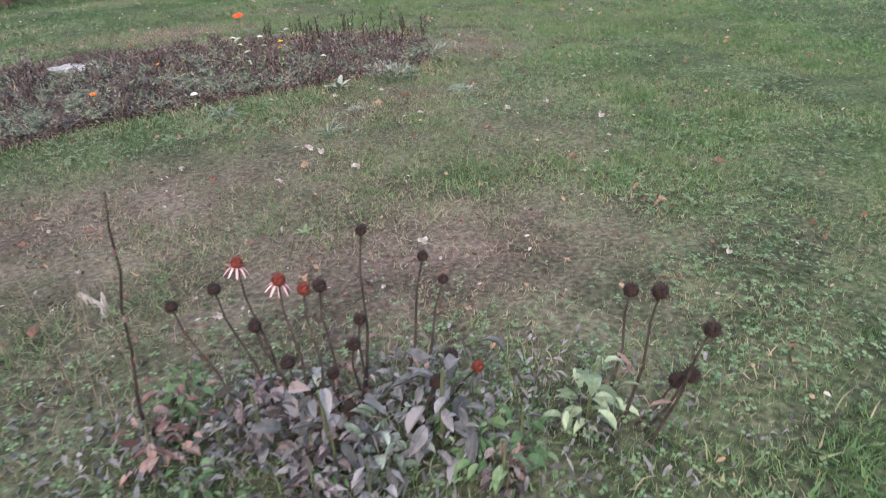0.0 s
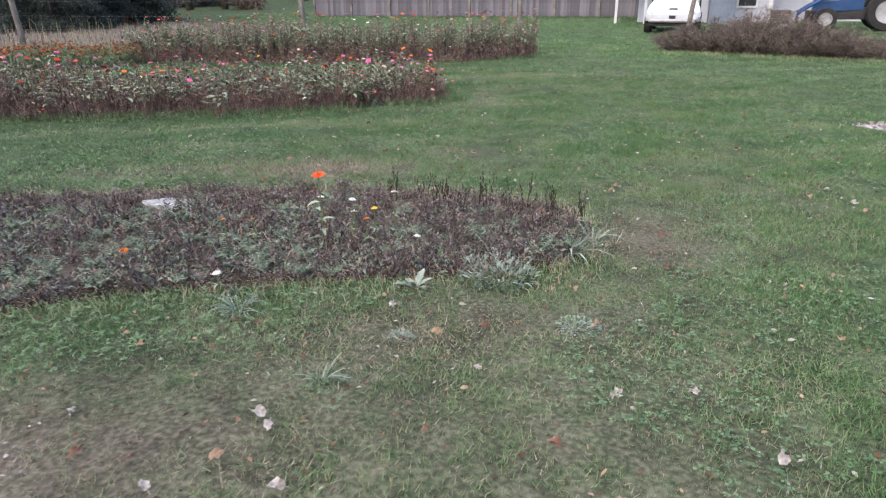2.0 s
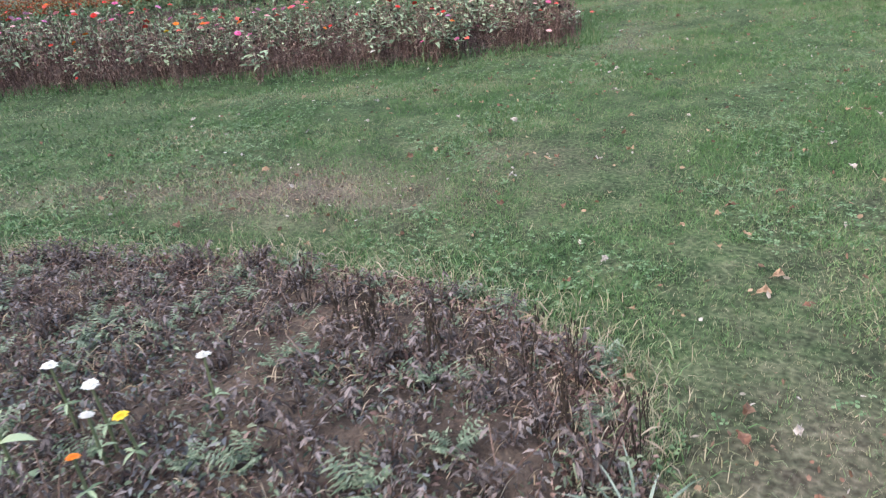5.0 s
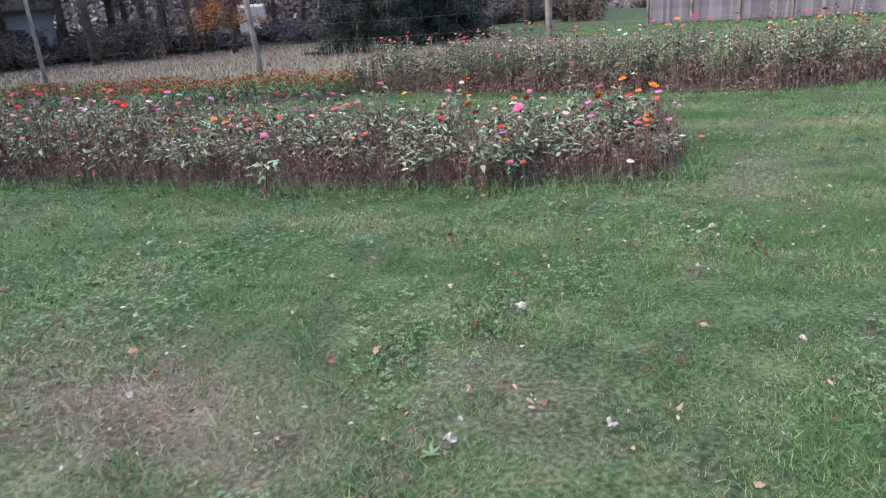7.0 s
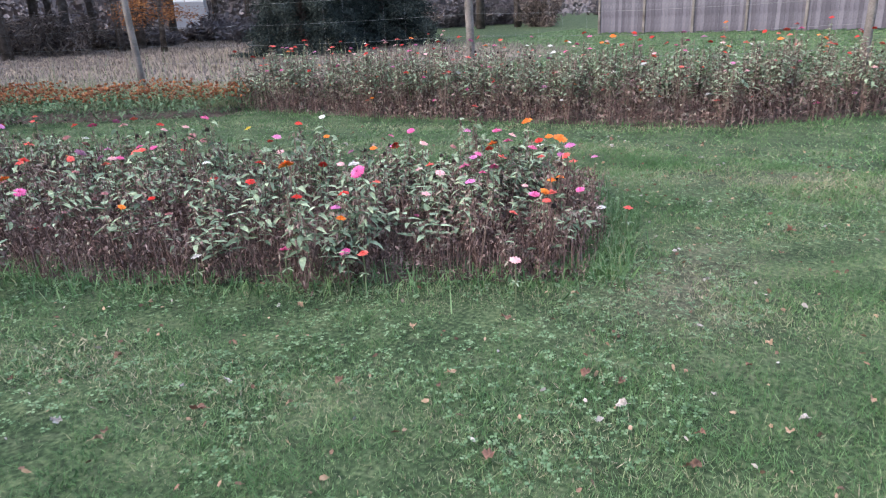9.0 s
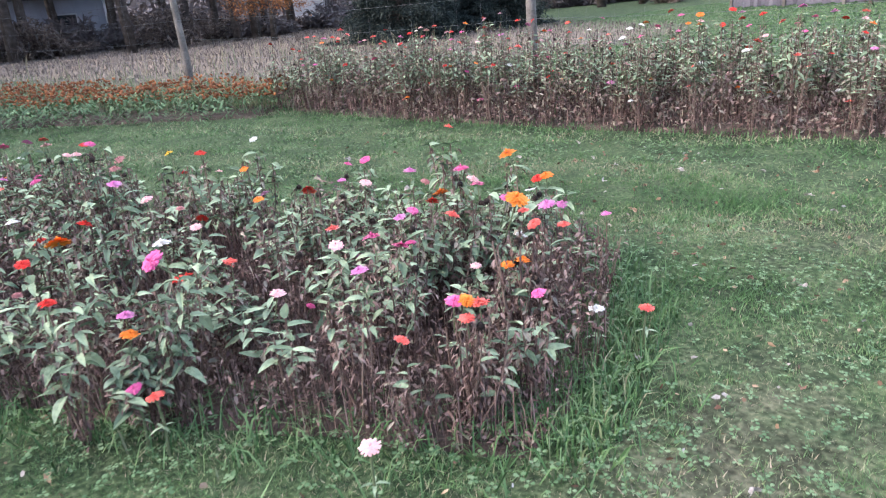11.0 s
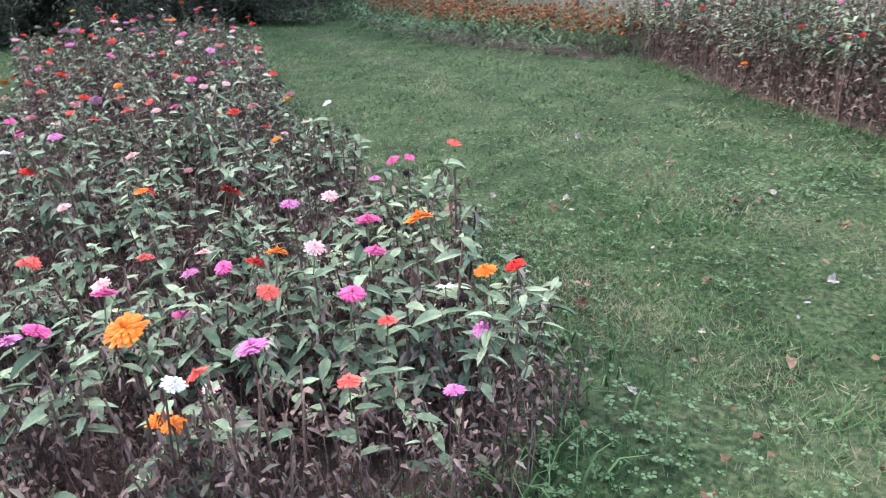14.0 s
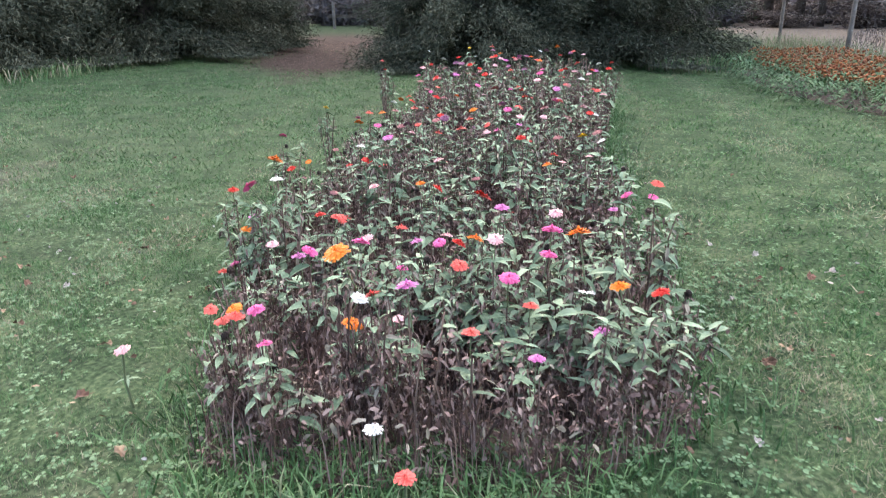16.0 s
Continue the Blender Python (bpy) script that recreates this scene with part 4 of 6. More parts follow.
def strap_plant(seed, mat, n=34, length=0.3, width=0.012):
    r = random.Random(seed)
    leaf = Geo()
    for b in range(n):
        a = r.uniform(0, 6.28)
        leaf.leaf((0.03 * math.cos(a), 0.03 * math.sin(a), 0), (math.cos(a), math.sin(a), r.uniform(0.8, 3.0)), length * r.uniform(0.5, 1.15), width * r.uniform(0.6, 1.2), r.uniform(0.8, 2.2), 0.4, 4, (0.8, 1.0, 0.9, 0.6, 0.05))
    return (leaf.mesh("leaves", mat),)


def place(name, meshes, x, y, label, category, group="", s=1.0, sz=None, names=None, sink=0.0):
    t = thing(name, pose(x, y, float(gz(x, y)) - sink, 0, 0, uni(0, 360)) @ Matrix.Diagonal((s, s, sz or s, 1)), label, category, group)
    for i, me in enumerate(meshes):
        piece(me.name.split(".")[0], me, t)
    return t


DEADS, FEATHERS = [dead_plant(s) for s in range(6)], [feather_plant(s + 40) for s in range(4)]
taken = []
for _ in range(9000):
    x, y = R.uniform(-4.7, 1.7), R.uniform(3.9, 7.5)
    if inside(x, y, BED_D_IN) and (not taken or min(math.dist((x, y), q) for q in taken) > (0.15 if x > -2.6 else 0.21)) and len(taken) < 640:
        taken.append((x, y))
        k = R.random()
        if k < (0.72 if x > 0.3 else 0.55):
            place("withered_plant", DEADS[R.randrange(6)], x, y, "low withered dark brown garden plant", "dead plant", "weedy bed", uni(0.8, 1.35), uni(0.45, 1.0), sink=-0.03)
        else:
            place("feathery_weed", FEATHERS[R.randrange(4)], x, y, "grey-green feathery weed seedling in dark soil", "weed", "weedy bed", uni(0.8, 1.35), sink=-0.06)
stalks("withered_stalks", BED_D_IN, 3500, 0.10, 0.005, DARK_LITTER, "fine brown withered stalks over the weedy bed")


def litter_of(name, poly, n, top, length, width, mat, label):
    """Tiny leaves and twig ends spread through a bed, joined."""
    xs, ys = [p[0] for p in poly], [p[1] for p in poly]
    x, y = scatter(n, (min(xs), max(xs), min(ys), max(ys)), lambda x, y: inside(x, y, poly))
    p = np.array([noise.noise((a * 2.2, b * 2.2, 11)) for a, b in zip(x, y)])
    z = gz(x, y) + 0.03 + np.clip(top * (0.55 + 0.9 * p), 0.01, None) * rng.uniform(0, 1, len(x))
    v, f = slivers(np.stack([x, y, z], 1), rng.normal(0, 1, (len(x), 3)) + [0, 0, 0.4], length * rng.uniform(0.5, 1.4, len(x)), width * rng.uniform(0.6, 1.5, len(x)), 0.3)
    return tagged(new(name, quick_mesh(name, v, f, mat)), label, "dead plants", kind="stuff")


litter_of("withered_litter", BED_D_IN, 40000, 0.07, 0.026, 0.009, DARK_LITTER, "tangle of small withered brown leaves over the weedy bed")
litter_of("withered_litter", BED_D, 46000, 0.055, 0.032, 0.010, DEAD_LEAF, "low brown leaf and stem debris over the soil of the weedy bed")
litter_of("soil_litter", BED_D, 60000, 0.022, 0.02, 0.008, DEAD_LEAF, "small pinkish-brown leaf crumbs over the soil of the bed")
litter_of("straw_litter", BED_D, 15000, 0.08, 0.08, 0.004, STRAW, "fallen straw bits over the weedy bed")
for i in range(230):
    x, y = R.uniform(-3.0, 1.4), R.uniform(6.2, 7.4)
    if inside(x, y, BED_D) and not inside(x, y, BED_D_IN):
        place("feathery_weed", FEATHERS[R.randrange(4)], x, y, "grey-green feathery weed seedling in dark soil", "weed", "weedy bed", uni(0.5, 1.1), sink=-0.03)
for i in range(520):
    x, y = R.uniform(-3.0, 1.5), R.uniform(5.9, 7.4)
    if inside(x, y, BED_D) and not inside(x, y, BED_D_IN):
        place("withered_plant", DEADS[R.randrange(6)], x, y, "low trampled withered plant at the back of the bed", "dead plant", "weedy bed", uni(0.7, 1.2), uni(0.35, 0.6), sink=-0.02)
litter_of("grey_leaf_litter", BED_D_IN, 24000, 0.09, 0.03, 0.011, GREY_LEAF, "grey withered leaf bits over the weedy bed")
litter_of("weed_seedlings", BED_D_IN, 26000, 0.11, 0.034, 0.009, WEED, "grey-green weed leaves scattered through the bed")
STALK = surface("dark_dry_stalk", [(0.02, 0.015, 0.012), (0.042, 0.032, 0.025), (0.08, 0.06, 0.048)], 0.9, 14, 90)
STALKS = []
for b in range(9):
    g = Geo()
    a, h = uni(0, 6.28), uni(0.2, 0.36)
    e = Vector((0.06 * math.cos(a), 0.06 * math.sin(a), h))
    g.tube([Vector((0.012 * math.cos(a), 0.012 * math.sin(a), 0)), e * 0.6, e], [0.0028, 0.0022, 0.0015], 4)
    for k in range(5):
        g.lathe([(0.001, 0), (0.0042, 0.008), (0.0035, 0.02), (0.0008, 0.028)], Matrix.Translation(e * (0.62 + 0.09 * k) + Vector((uni(-0.016, 0.016), uni(-0.016, 0.016), 0))), 5)
    STALKS.append(g.mesh("stalk", STALK))
for i in range(24):
    t = (i / 23) ** 0.8
    x, y = 0.1 + 1.5 * t + uni(-0.08, 0.08), 7.0 - 0.6 * max(0, t - 0.7) * 3 * R.random() + uni(-0.15, 0.08)
    place("seed_stalk_clump", R.sample(STALKS, 3), x, y, "dark upright dead stalks with seed heads", "dead plant", "stalks at the back of the bed", uni(0.5, 1.0))

for x, y, s in ((1.5, 6.35, 0.95), (1.62, 6.6, 0.8), (1.35, 6.15, 0.7), (1.1, 6.05, 0.5)):
    place("strap_leaf_clump", strap_plant(int(x * 100), SAGE_LEAF), x, y, "clump of long arching grey-green strap leaves", "weed", "strap leaf clumps", s)
    place("straw_tuft", strap_plant(int(x * 100) + 1, STRAW, 40, 0.26, 0.006), x + 0.14, y - 0.02, "tuft of bleached straw grass at the bed's tip", "grass tuft", "straw tufts", 0.55 * s)
place("strap_leaf_clump", strap_plant(5, SAGE_LEAF, 60, 0.26, 0.009), 0.04, 5.05, "clump of arching grey-green strap leaves in the lawn", "weed", "strap leaf clumps", 0.65)
place("strap_leaf_clump", strap_plant(6, SAGE_LEAF, 20), 0.72, 4.55, "small clump of grey-green strap leaves in the lawn", "weed", "strap leaf clumps", 0.5)
for i in range(30):
    t = i / 29
    x, y = np.interp(t, [0, 0.3, 0.6, 0.8, 1], [-3.0, -0.6, 0.5, 1.2, 1.7]), np.interp(t, [0, 0.3, 0.6, 0.8, 1], [3.9, 5.05, 5.6, 5.9, 6.7])
    place("straw_tuft", strap_plant(60 + i % 6, STRAW if i % 3 else SAGE_LEAF, 22, 0.15, 0.004), x + uni(-0.12, 0.12), y + uni(-0.12, 0.08), "dry tuft of straw grass along the bed edge", "grass tuft", "straw tufts", uni(0.6, 1.0))
for i in range(56):
    t = i / 55
    x, y = -3.0 + 4.2 * t, 6.1 + 1.15 * t + uni(-0.3, 0.14)
    place("straw_tuft", strap_plant(70 + i % 5, (STRAW, CLOVER, DEAD_STEM, SAGE_LEAF)[i % 4], 40, 0.17, 0.004), x, y, "low dry tuft of grass behind the bed", "grass tuft", "straw tufts", uni(0.32, 0.6))

litter_of("withered_litter", BED_A, 105000, 0.47, 0.030, 0.011, DEAD_LEAF, "tangle of small withered brown leaves among the zinnias")
litter_of("withered_litter", BED_B, 30000, 0.6, 0.055, 0.017, DEAD_LEAF, "tangle of small withered leaves among the back zinnias")
litter_of("faded_litter", BED_A, 14000, 0.45, 0.036, 0.013, PALE_LEAF, "faded pale leaf bits hanging among the zinnias")
litter_of("faded_litter", BED_B, 20000, 0.68, 0.05, 0.017, PALE_LEAF, "faded pale leaves hanging among the back zinnias")
silver = Geo()
for i in range(400):
    a, q = uni(0, 6.28), 0.2 * math.sqrt(R.random())
    d = Vector((math.cos(a) * 0.6 + uni(-0.4, 0.4), math.sin(a) * 0.6 + uni(-0.4, 0.4), uni(0.3, 1.2)))
    silver.leaf((q * math.cos(a), q * math.sin(a), uni(0, 0.05)), d, uni(0.025, 0.06), uni(0.006, 0.014), 0.7, 0.3, 3, (0.5, 1, 0.7, 0))
silver = silver.mesh("leaves", SAGE_LEAF)
place("silver_herb", (silver,), 1.17, 5.83, "mound of silvery sage-green herb at the bed edge", "herb", "silvery herbs", 1.05)
place("silver_herb", (silver,), 1.65, 5.34, "flat patch of silvery herb in the lawn", "herb", "silvery herbs", 0.5, 0.25)
place("silver_herb", (silver,), 0.9, 5.0, "flat patch of silvery herb in the lawn", "herb", "silvery herbs", 0.3, 0.3)

broad = Geo()
for i in range(6):
    a = i * 1.05
    broad.leaf((0.01 * math.cos(a), 0.01 * math.sin(a), 0), (math.cos(a), math.sin(a), uni(0.6, 2.2)), uni(0.13, 0.2), 0.055, 0.9, 0.25, 4, (0.3, 0.8, 1.0, 0.8, 0.05))
broad = broad.mesh("leaves", SAGE_LEAF)
place("mullein_rosette", (broad,), 0.78, 5.58, "upright rosette of pale grey-green felted leaves", "weed", "", 0.7)
place("mullein_rosette", (broad,), 1.15, 6.03, "rosette of green leaves behind the silvery herb", "weed", "", 0.8)
dull = broad.copy()
dull.materials[0] = CLOVER
for i in range(7):
    place("mullein_rosette", (dull,), uni(-2, 2.6), uni(3.0, 10.5), "small flat rosette of grey-green leaves in the lawn", "weed", "lawn rosettes", uni(0.2, 0.36), 0.2)


def bed_flower(x, y, z, colour, s, label):
    t = thing("zinnia_plant", pose(x, y, float(gz(x, y)), 0, 0, uni(0, 360)), label, "flower", "flowers in the weedy bed")
    g = Geo()
    g.tube([(0, 0, 0), (0.01, 0.0, z * 0.5), (0, 0, z)], [0.006, 0.005, 0.004], 5)
    part("stem", g, GREEN_STEM, t)
    g = Geo()
    if z > 0.3:
        for i in range(7):
            a = i * 1.7
            g.leaf((0, 0, z * (0.12 + 0.11 * i)), (math.cos(a), math.sin(a), 0.5), 0.1, 0.034, 1.0, 0.3, 4)
    else:
        for i in range(4):
            g.leaf((0, 0, z * 0.5), (math.cos(i * 1.6), math.sin(i * 1.6), 0.5), 0.05, 0.014, 1.0, 0.3, 3)
    part("leaves", g, GREEN_LEAF, t)
    f = piece("flower", FLOWERS[colour, 0][0], t, pose(0, 0, z, uni(-15, 15), uni(-15, 15)) @ Matrix.Scale(s, 4))
    piece("disc", FLOWERS[colour, 0][1], f)


for c, x, y, z in LOW:
    bed_flower(x, y, z, c, 0.75, f"low {c} zinnia on a thin stem in the grass")
bed_flower(0.09, 5.92, 0.50, "scarlet", 1.05, "tall zinnia with a bright orange-red flower and green leaves")
for x, y, z, c, s in ((-0.02, 6.15, 0.3, "white", 0.55), (0.19, 6.15, 0.3, "white", 0.55), (0.22, 6.1, 0.24, "white", 0.5), (0.34, 6.13, 0.26, "yellow", 0.55), (0.35, 5.98, 0.24, "orange", 0.45),
                      (0.37, 6.4, 0.3, "white", 0.55), (0.67, 5.95, 0.17, "white", 0.5), (-0.16, 5.2, 0.13, "white", 0.6), (-0.53, 5.85, 0.2, "orange", 0.3), (-0.36, 5.9, 0.2, "orange", 0.3), (-0.85, 5.36, 0.13, "orange", 0.6), (-2.9, 6.4, 0.2, "orange", 0.7)):
    bed_flower(x, y, z, c, s, f"small {'pale ' if c == 'white' else ''}{c} flower among withered stalks")


# ---------------------------------------------------------------- coneflower clump


def coneflower(bx, by, tx, ty, z, tone, petals=False):
    zb = float(gz(bx, by))
    t = thing("coneflower", pose(bx, by, zb), "rust-red coneflower with drooping pale petals" if petals else f"dry coneflower stalk with a {'rusty' if tone == 'rust' else 'dark'} seed cone", "dead flower", "coneflower clump")
    e = Vector((tx - bx, ty - by, z - zb))
    g = Geo()
    g.tube([Vector((0, 0, 0)), e * 0.45 + Vector((0.012, 0, 0)), e * 0.8 - Vector((0.006, 0.004, 0)), e], [0.005, 0.004, 0.0034, 0.003], 6)
    part("stalk", g, STALK, t)
    g = Geo()
    g.lathe([(0.004, -0.012), (0.014, -0.008), (0.0185, 0.002), (0.017, 0.012), (0.010, 0.02), (0.003, 0.023)], pose(0, 0, 0), 12)
    for i in range(70):
        q = i / 69
        a, ph = i * 2.4, math.acos(1 - 1.5 * q)
        n = Vector((math.sin(ph) * math.cos(a), math.sin(ph) * math.sin(a), math.cos(ph)))
        g.leaf(Vector((n.x * 0.017, n.y * 0.017, 0.003 + n.z * 0.018)), n, 0.007, 0.0035, 0, 0.2, 1, (0.8, 0.1))
    head = part("seed_cone", g, CONE_RED if tone != "dark" else CONE_DARK, t, at=Matrix.Translation(e) @ pose(0, 0, 0, uni(-14, 14), uni(-14, 14)) @ Matrix.Scale(uni(1.15, 1.3) if tx > 1.4 else uni(0.9, 1.12), 4))
    if petals:
        g = Geo()
        for i in range(9):
            a = i * 0.7
            g.leaf((0.012 * math.cos(a), 0.012 * math.sin(a), -0.006), (math.cos(a), math.sin(a), -0.55), 0.036, 0.0075, 0.7, 0.2, 3, (0.6, 1, 0.9, 0.5))
        part("petals", g, PETALS["blush"], head)
    if R.random() < 0.5:
        g = Geo()
        g.leaf(e * 0.4, (uni(-1, 1), uni(-1, 1), 0.2), 0.07, 0.016, 1.2, 0.4, 3, (0.4, 1, 0.7, 0))
        part("withered_leaf", g, DEAD_LEAF, t)


for tx, ty, z, tone in ((0.92, 2.45, 0.58, "dark"), (1.10, 2.40, 0.50, "dark"), (1.16, 2.40, 0.41, "dark"), (0.56, 2.35, 0.56, "red"), (0.66, 2.40, 0.46, "red"), (0.73, 2.40, 0.42, "rust"),
                        (0.79, 2.30, 0.49, "dark"), (0.51, 2.25, 0.54, "dark"), (0.35, 2.35, 0.43, "dark"), (0.61, 2.20, 0.44, "dark"), (0.90, 2.20, 0.43, "dark"), (0.88, 2.10, 0.42, "dark"),
                        (1.14, 2.05, 0.39, "dark"), (1.09, 1.95, 0.39, "dark"), (1.22, 2.10, 0.30, "rust"), (0.82, 2.05, 0.37, "dark"), (0.70, 2.10, 0.38, "dark"), (0.86, 1.95, 0.33, "dark"),
                        (0.80, 1.92, 0.27, "rust"), (1.69, 2.20, 0.44, "dark"), (1.68, 2.00, 0.57, "dark"), (1.78, 1.90, 0.51, "dark"), (1.78, 1.95, 0.32, "dark"), (1.76, 1.98, 0.28, "dark")):
    pull = 0.55 if tx < 1.4 else 0.75
    bx = tx + (0.86 - tx) * (1 - pull) if tx < 1.4 else tx + (1.55 - tx) * 0.7
    coneflower(bx, min(ty, 2.12) - 0.08, tx, ty, z, tone, tone == "red")

t = thing("dry_weed_stalk", pose(0.33, 2.0, float(gz(0.33, 2.0))), "tall thin dry brown weed stalk with side buds", "dead plant")
g = Geo()
g.tube([(0, 0, 0), (-0.012, 0.03, 0.15), (0.004, 0.05, 0.3), (0.004, 0.07, 0.42), (0.024, 0.08, 0.52), (0.022, 0.095, 0.63), (0.035, 0.1, 0.72)], [0.0055, 0.005, 0.0045, 0.004, 0.0035, 0.003, 0.002], 5)
part("stalk", g, STALK, t)
for i in range(9):
    z = 0.15 + 0.06 * i
    g = Geo()
    g.lathe([(0.001, 0), (0.006, 0.005), (0.005, 0.014), (0.001, 0.02)], pose(0.01 + 0.02 * z + (0.008 if i % 2 else -0.008), 0.06 * z + 0.03, z), 6)
    part("bud", g, DEAD_LEAF, t)

def grass_plume(x, y, h, lean):
    """A thin stem ending in a nodding bleached feathery head."""
    t = thing("grass_plume", pose(x, y, float(gz(x, y)), 0, 0, uni(0, 360)), "thin grass stem with a bleached feathery head", "grass", "bleached grass plumes")
    g = Geo()
    path = [Vector((lean * q * q, 0.01 * q, h * (q - 0.12 * q ** 3))) for q in (0, 0.3, 0.6, 0.85, 1.0)]
    g.tube(path, [0.0016, 0.0014, 0.0012, 0.001, 0.0008], 4)
    part("stem", g, STRAW, t)
    g = Geo()
    for i in range(26):
        q = uni(0.0, 1.0)
        p = path[3].lerp(path[4], q) + Vector((0.06 * q * q, 0, -0.06 * q * q))
        g.leaf(p, (1.0 + uni(-0.5, 0.5), uni(-0.5, 0.5), uni(-1.2, 0.2)), uni(0.025, 0.05), 0.0013, 1.2, 0.2, 2, (0.7, 1, 0.1))
    part("plume", g, BLEACHED, t)


BLEACHED = surface("bleached_plume", [(0.4, 0.36, 0.32), (0.55, 0.5, 0.45), (0.68, 0.63, 0.58)], 0.85, 9, 70, spread=0.5)
for x, y, h, lean in ((0.02, 2.3, 0.66, 0.07), (0.12, 2.22, 0.52, 0.09), (0.19, 2.16, 0.5, 0.06), (0.24, 2.25, 0.46, 0.1), (0.2, 2.3, 0.48, 0.08)):
    grass_plume(x, y, h, lean)

for bx, by, s, mat, n, word in ((0.62, 1.98, 1.0, DARK_LITTER, 16, "withered brown"), (0.80, 1.90, 1.2, GREY_LEAF, 12, "grey"), (1.10, 1.93, 1.25, GREY_LEAF, 13, "grey"), (0.95, 1.86, 0.8, SAGE_LEAF, 16, "green"),
                                (0.35, 1.95, 0.8, DEAD_LEAF, 12, "withered brown"), (1.5, 1.95, 0.95, GREEN_LEAF, 12, "green"), (0.5, 2.2, 0.5, SAGE_LEAF, 12, "green"), (0.98, 2.12, 0.7, GREY_LEAF, 14, "grey"), (0.75, 2.2, 0.6, SAGE_LEAF, 12, "green"),
                                *((uni(0.4, 1.3), uni(1.72, 2.2), uni(0.45, 0.85), *R.choice(((GREY_LEAF, 8, "dull grey"), (CLOVER, 14, "dark green"), (CLOVER, 10, "dark green"), (DARK_LITTER, 12, "withered brown"), (DEAD_LEAF, 10, "withered brown")))) for _ in range(22))):
    g = Geo()
    for i in range(3 * n):
        a, z, out = i * 2.4 + uni(-0.5, 0.5), 0.02 + 0.06 * i / n * uni(0.4, 1.3), uni(0.01, 0.1)
        ln = uni(0.03, 0.08)
        g.leaf((out * math.cos(a), out * math.sin(a), z), (math.cos(a + uni(-1, 1)), math.sin(a + uni(-1, 1)), uni(-0.3, 1.1)), ln, ln * uni(0.32, 0.55), uni(0.4, 2.2), uni(0.2, 0.8), 4, (0.4, 0.95, 1.0, 0.65, 0.05), uni(-0.7, 0.7))
    t = thing("coneflower_leaves", pose(bx, by, float(gz(bx, by)), 0, 0, uni(0, 360)) @ Matrix.Scale(s, 4), f"clump of {word} felted leaves under the coneflowers", "foliage", "coneflower clump")
    part("leaves", g, mat, t)
    g = Geo()
    g.tube([(0, 0, 0), (0.004, 0, 0.1), (0, 0.004, 0.2)], [0.006, 0.005, 0.004], 5)
    part("stem", g, GREEN_STEM, t)


# ---------------------------------------------------------------- clover and fallen leaves
def clover_patch(name, x, y, size, label):
    """Small round weed leaves held flat, three to a stalk."""
    n = len(x)
    z = gz(x, y) + rng.uniform(0.012, 0.05, n)
    a0 = rng.uniform(0, 6.28, n)
    V, F = [], []
    for k in range(3):
        a = a0 + k * 2.094
        s = size * rng.uniform(0.6, 1.3, n)
        c, sn = np.cos(a), np.sin(a)
        tilt = rng.uniform(-0.3, 0.3, n)
        q = []
        for du, dv in ((0.1, 0), (0.7, -0.5), (1.15, -0.3), (1.15, 0.3), (0.7, 0.5)):
            q.append(np.stack([x + s * (du * c - dv * sn), y + s * (du * sn + dv * c), z + s * du * tilt], 1))
        V.append(np.stack(q, 1))
    v = np.stack(V, 1).reshape(-1, 3)
    b = np.arange(n * 3)[:, None] * 5
    f = np.concatenate([b + [0, 1, 2], b + [0, 2, 3], b + [0, 3, 4]], 0)
    return tagged(new(name, quick_mesh(name, v, f, CLOVER)), label, "weeds", kind="stuff")


def clover_ok(x, y):
    p = np.array([noise.noise((a * 1.1, b * 1.1, 5)) for a, b in zip(x, y)])
    return lawn_ok(x, y) & (p > 0.05) & (wear(x, y) < 0.45) & (near_walk(x, y) < 4)


ends = [along(R.uniform(-0.26, 0.2), R.uniform(0.15, 1.25)) for _ in range(1300)]
x, y = np.array([q[0] for q in ends]), np.array([q[1] for q in ends])
blades("edge_grass", x, y, 0.11, 0.007, 0.2 + rng.normal(0, 0.2, len(x)), "long green grass at the foot of the zinnias", "grass", 1.0)
x, y = scatter(60000, (-15, 8, -2, 22), lambda x, y: lawn_ok(x, y) & (near_walk(x, y) > 2.5) & (rng.uniform(0, 1, len(x)) < 0.8))
clover_patch("clover", x, y, 0.014, "broad-leaved weeds scattered through the far lawn")
x, y = scatter(46000, (-6, 4, 2, 16), clover_ok)
clover_patch("clover", x, y, 0.0125, "low clover and round-leaved weeds in the lawn")
x, y = scatter(2600, (-0.6, 2.6, 1.5, 3.1), lambda x, y: blob(x, y, 0.9, 2.05, 1.2, 0.55) > rng.uniform(0.1, 0.9, len(x)))
clover_patch("clover", x, y, 0.011, "weeds and clover round the coneflowers")
x, y = scatter(9000, (-0.6, 2.6, 1.3, 2.7), lambda x, y: blob(x, y, 0.85, 1.95, 0.95, 0.38) > rng.uniform(0.1, 0.9, len(x)))
v, f = slivers(np.stack([x, y, gz(x, y) + rng.uniform(0.01, 0.16, len(x)) * blob(x, y, 0.85, 1.9, 0.7, 0.4)], 1), rng.normal(0, 1, (len(x), 3)), rng.uniform(0.015, 0.05, len(x)), rng.uniform(0.005, 0.016, len(x)), 0.4)
tagged(new("withered_litter", quick_mesh("withered_litter", v, f, GREY_LEAF)), "grey and brown withered leaf bits under the coneflowers", "dead plants", kind="stuff")
x, y = scatter(4200, (-0.6, 2.6, 1.4, 2.9), lambda x, y: blob(x, y, 0.85, 2.0, 1.1, 0.5) > rng.uniform(0.1, 0.9, len(x)))
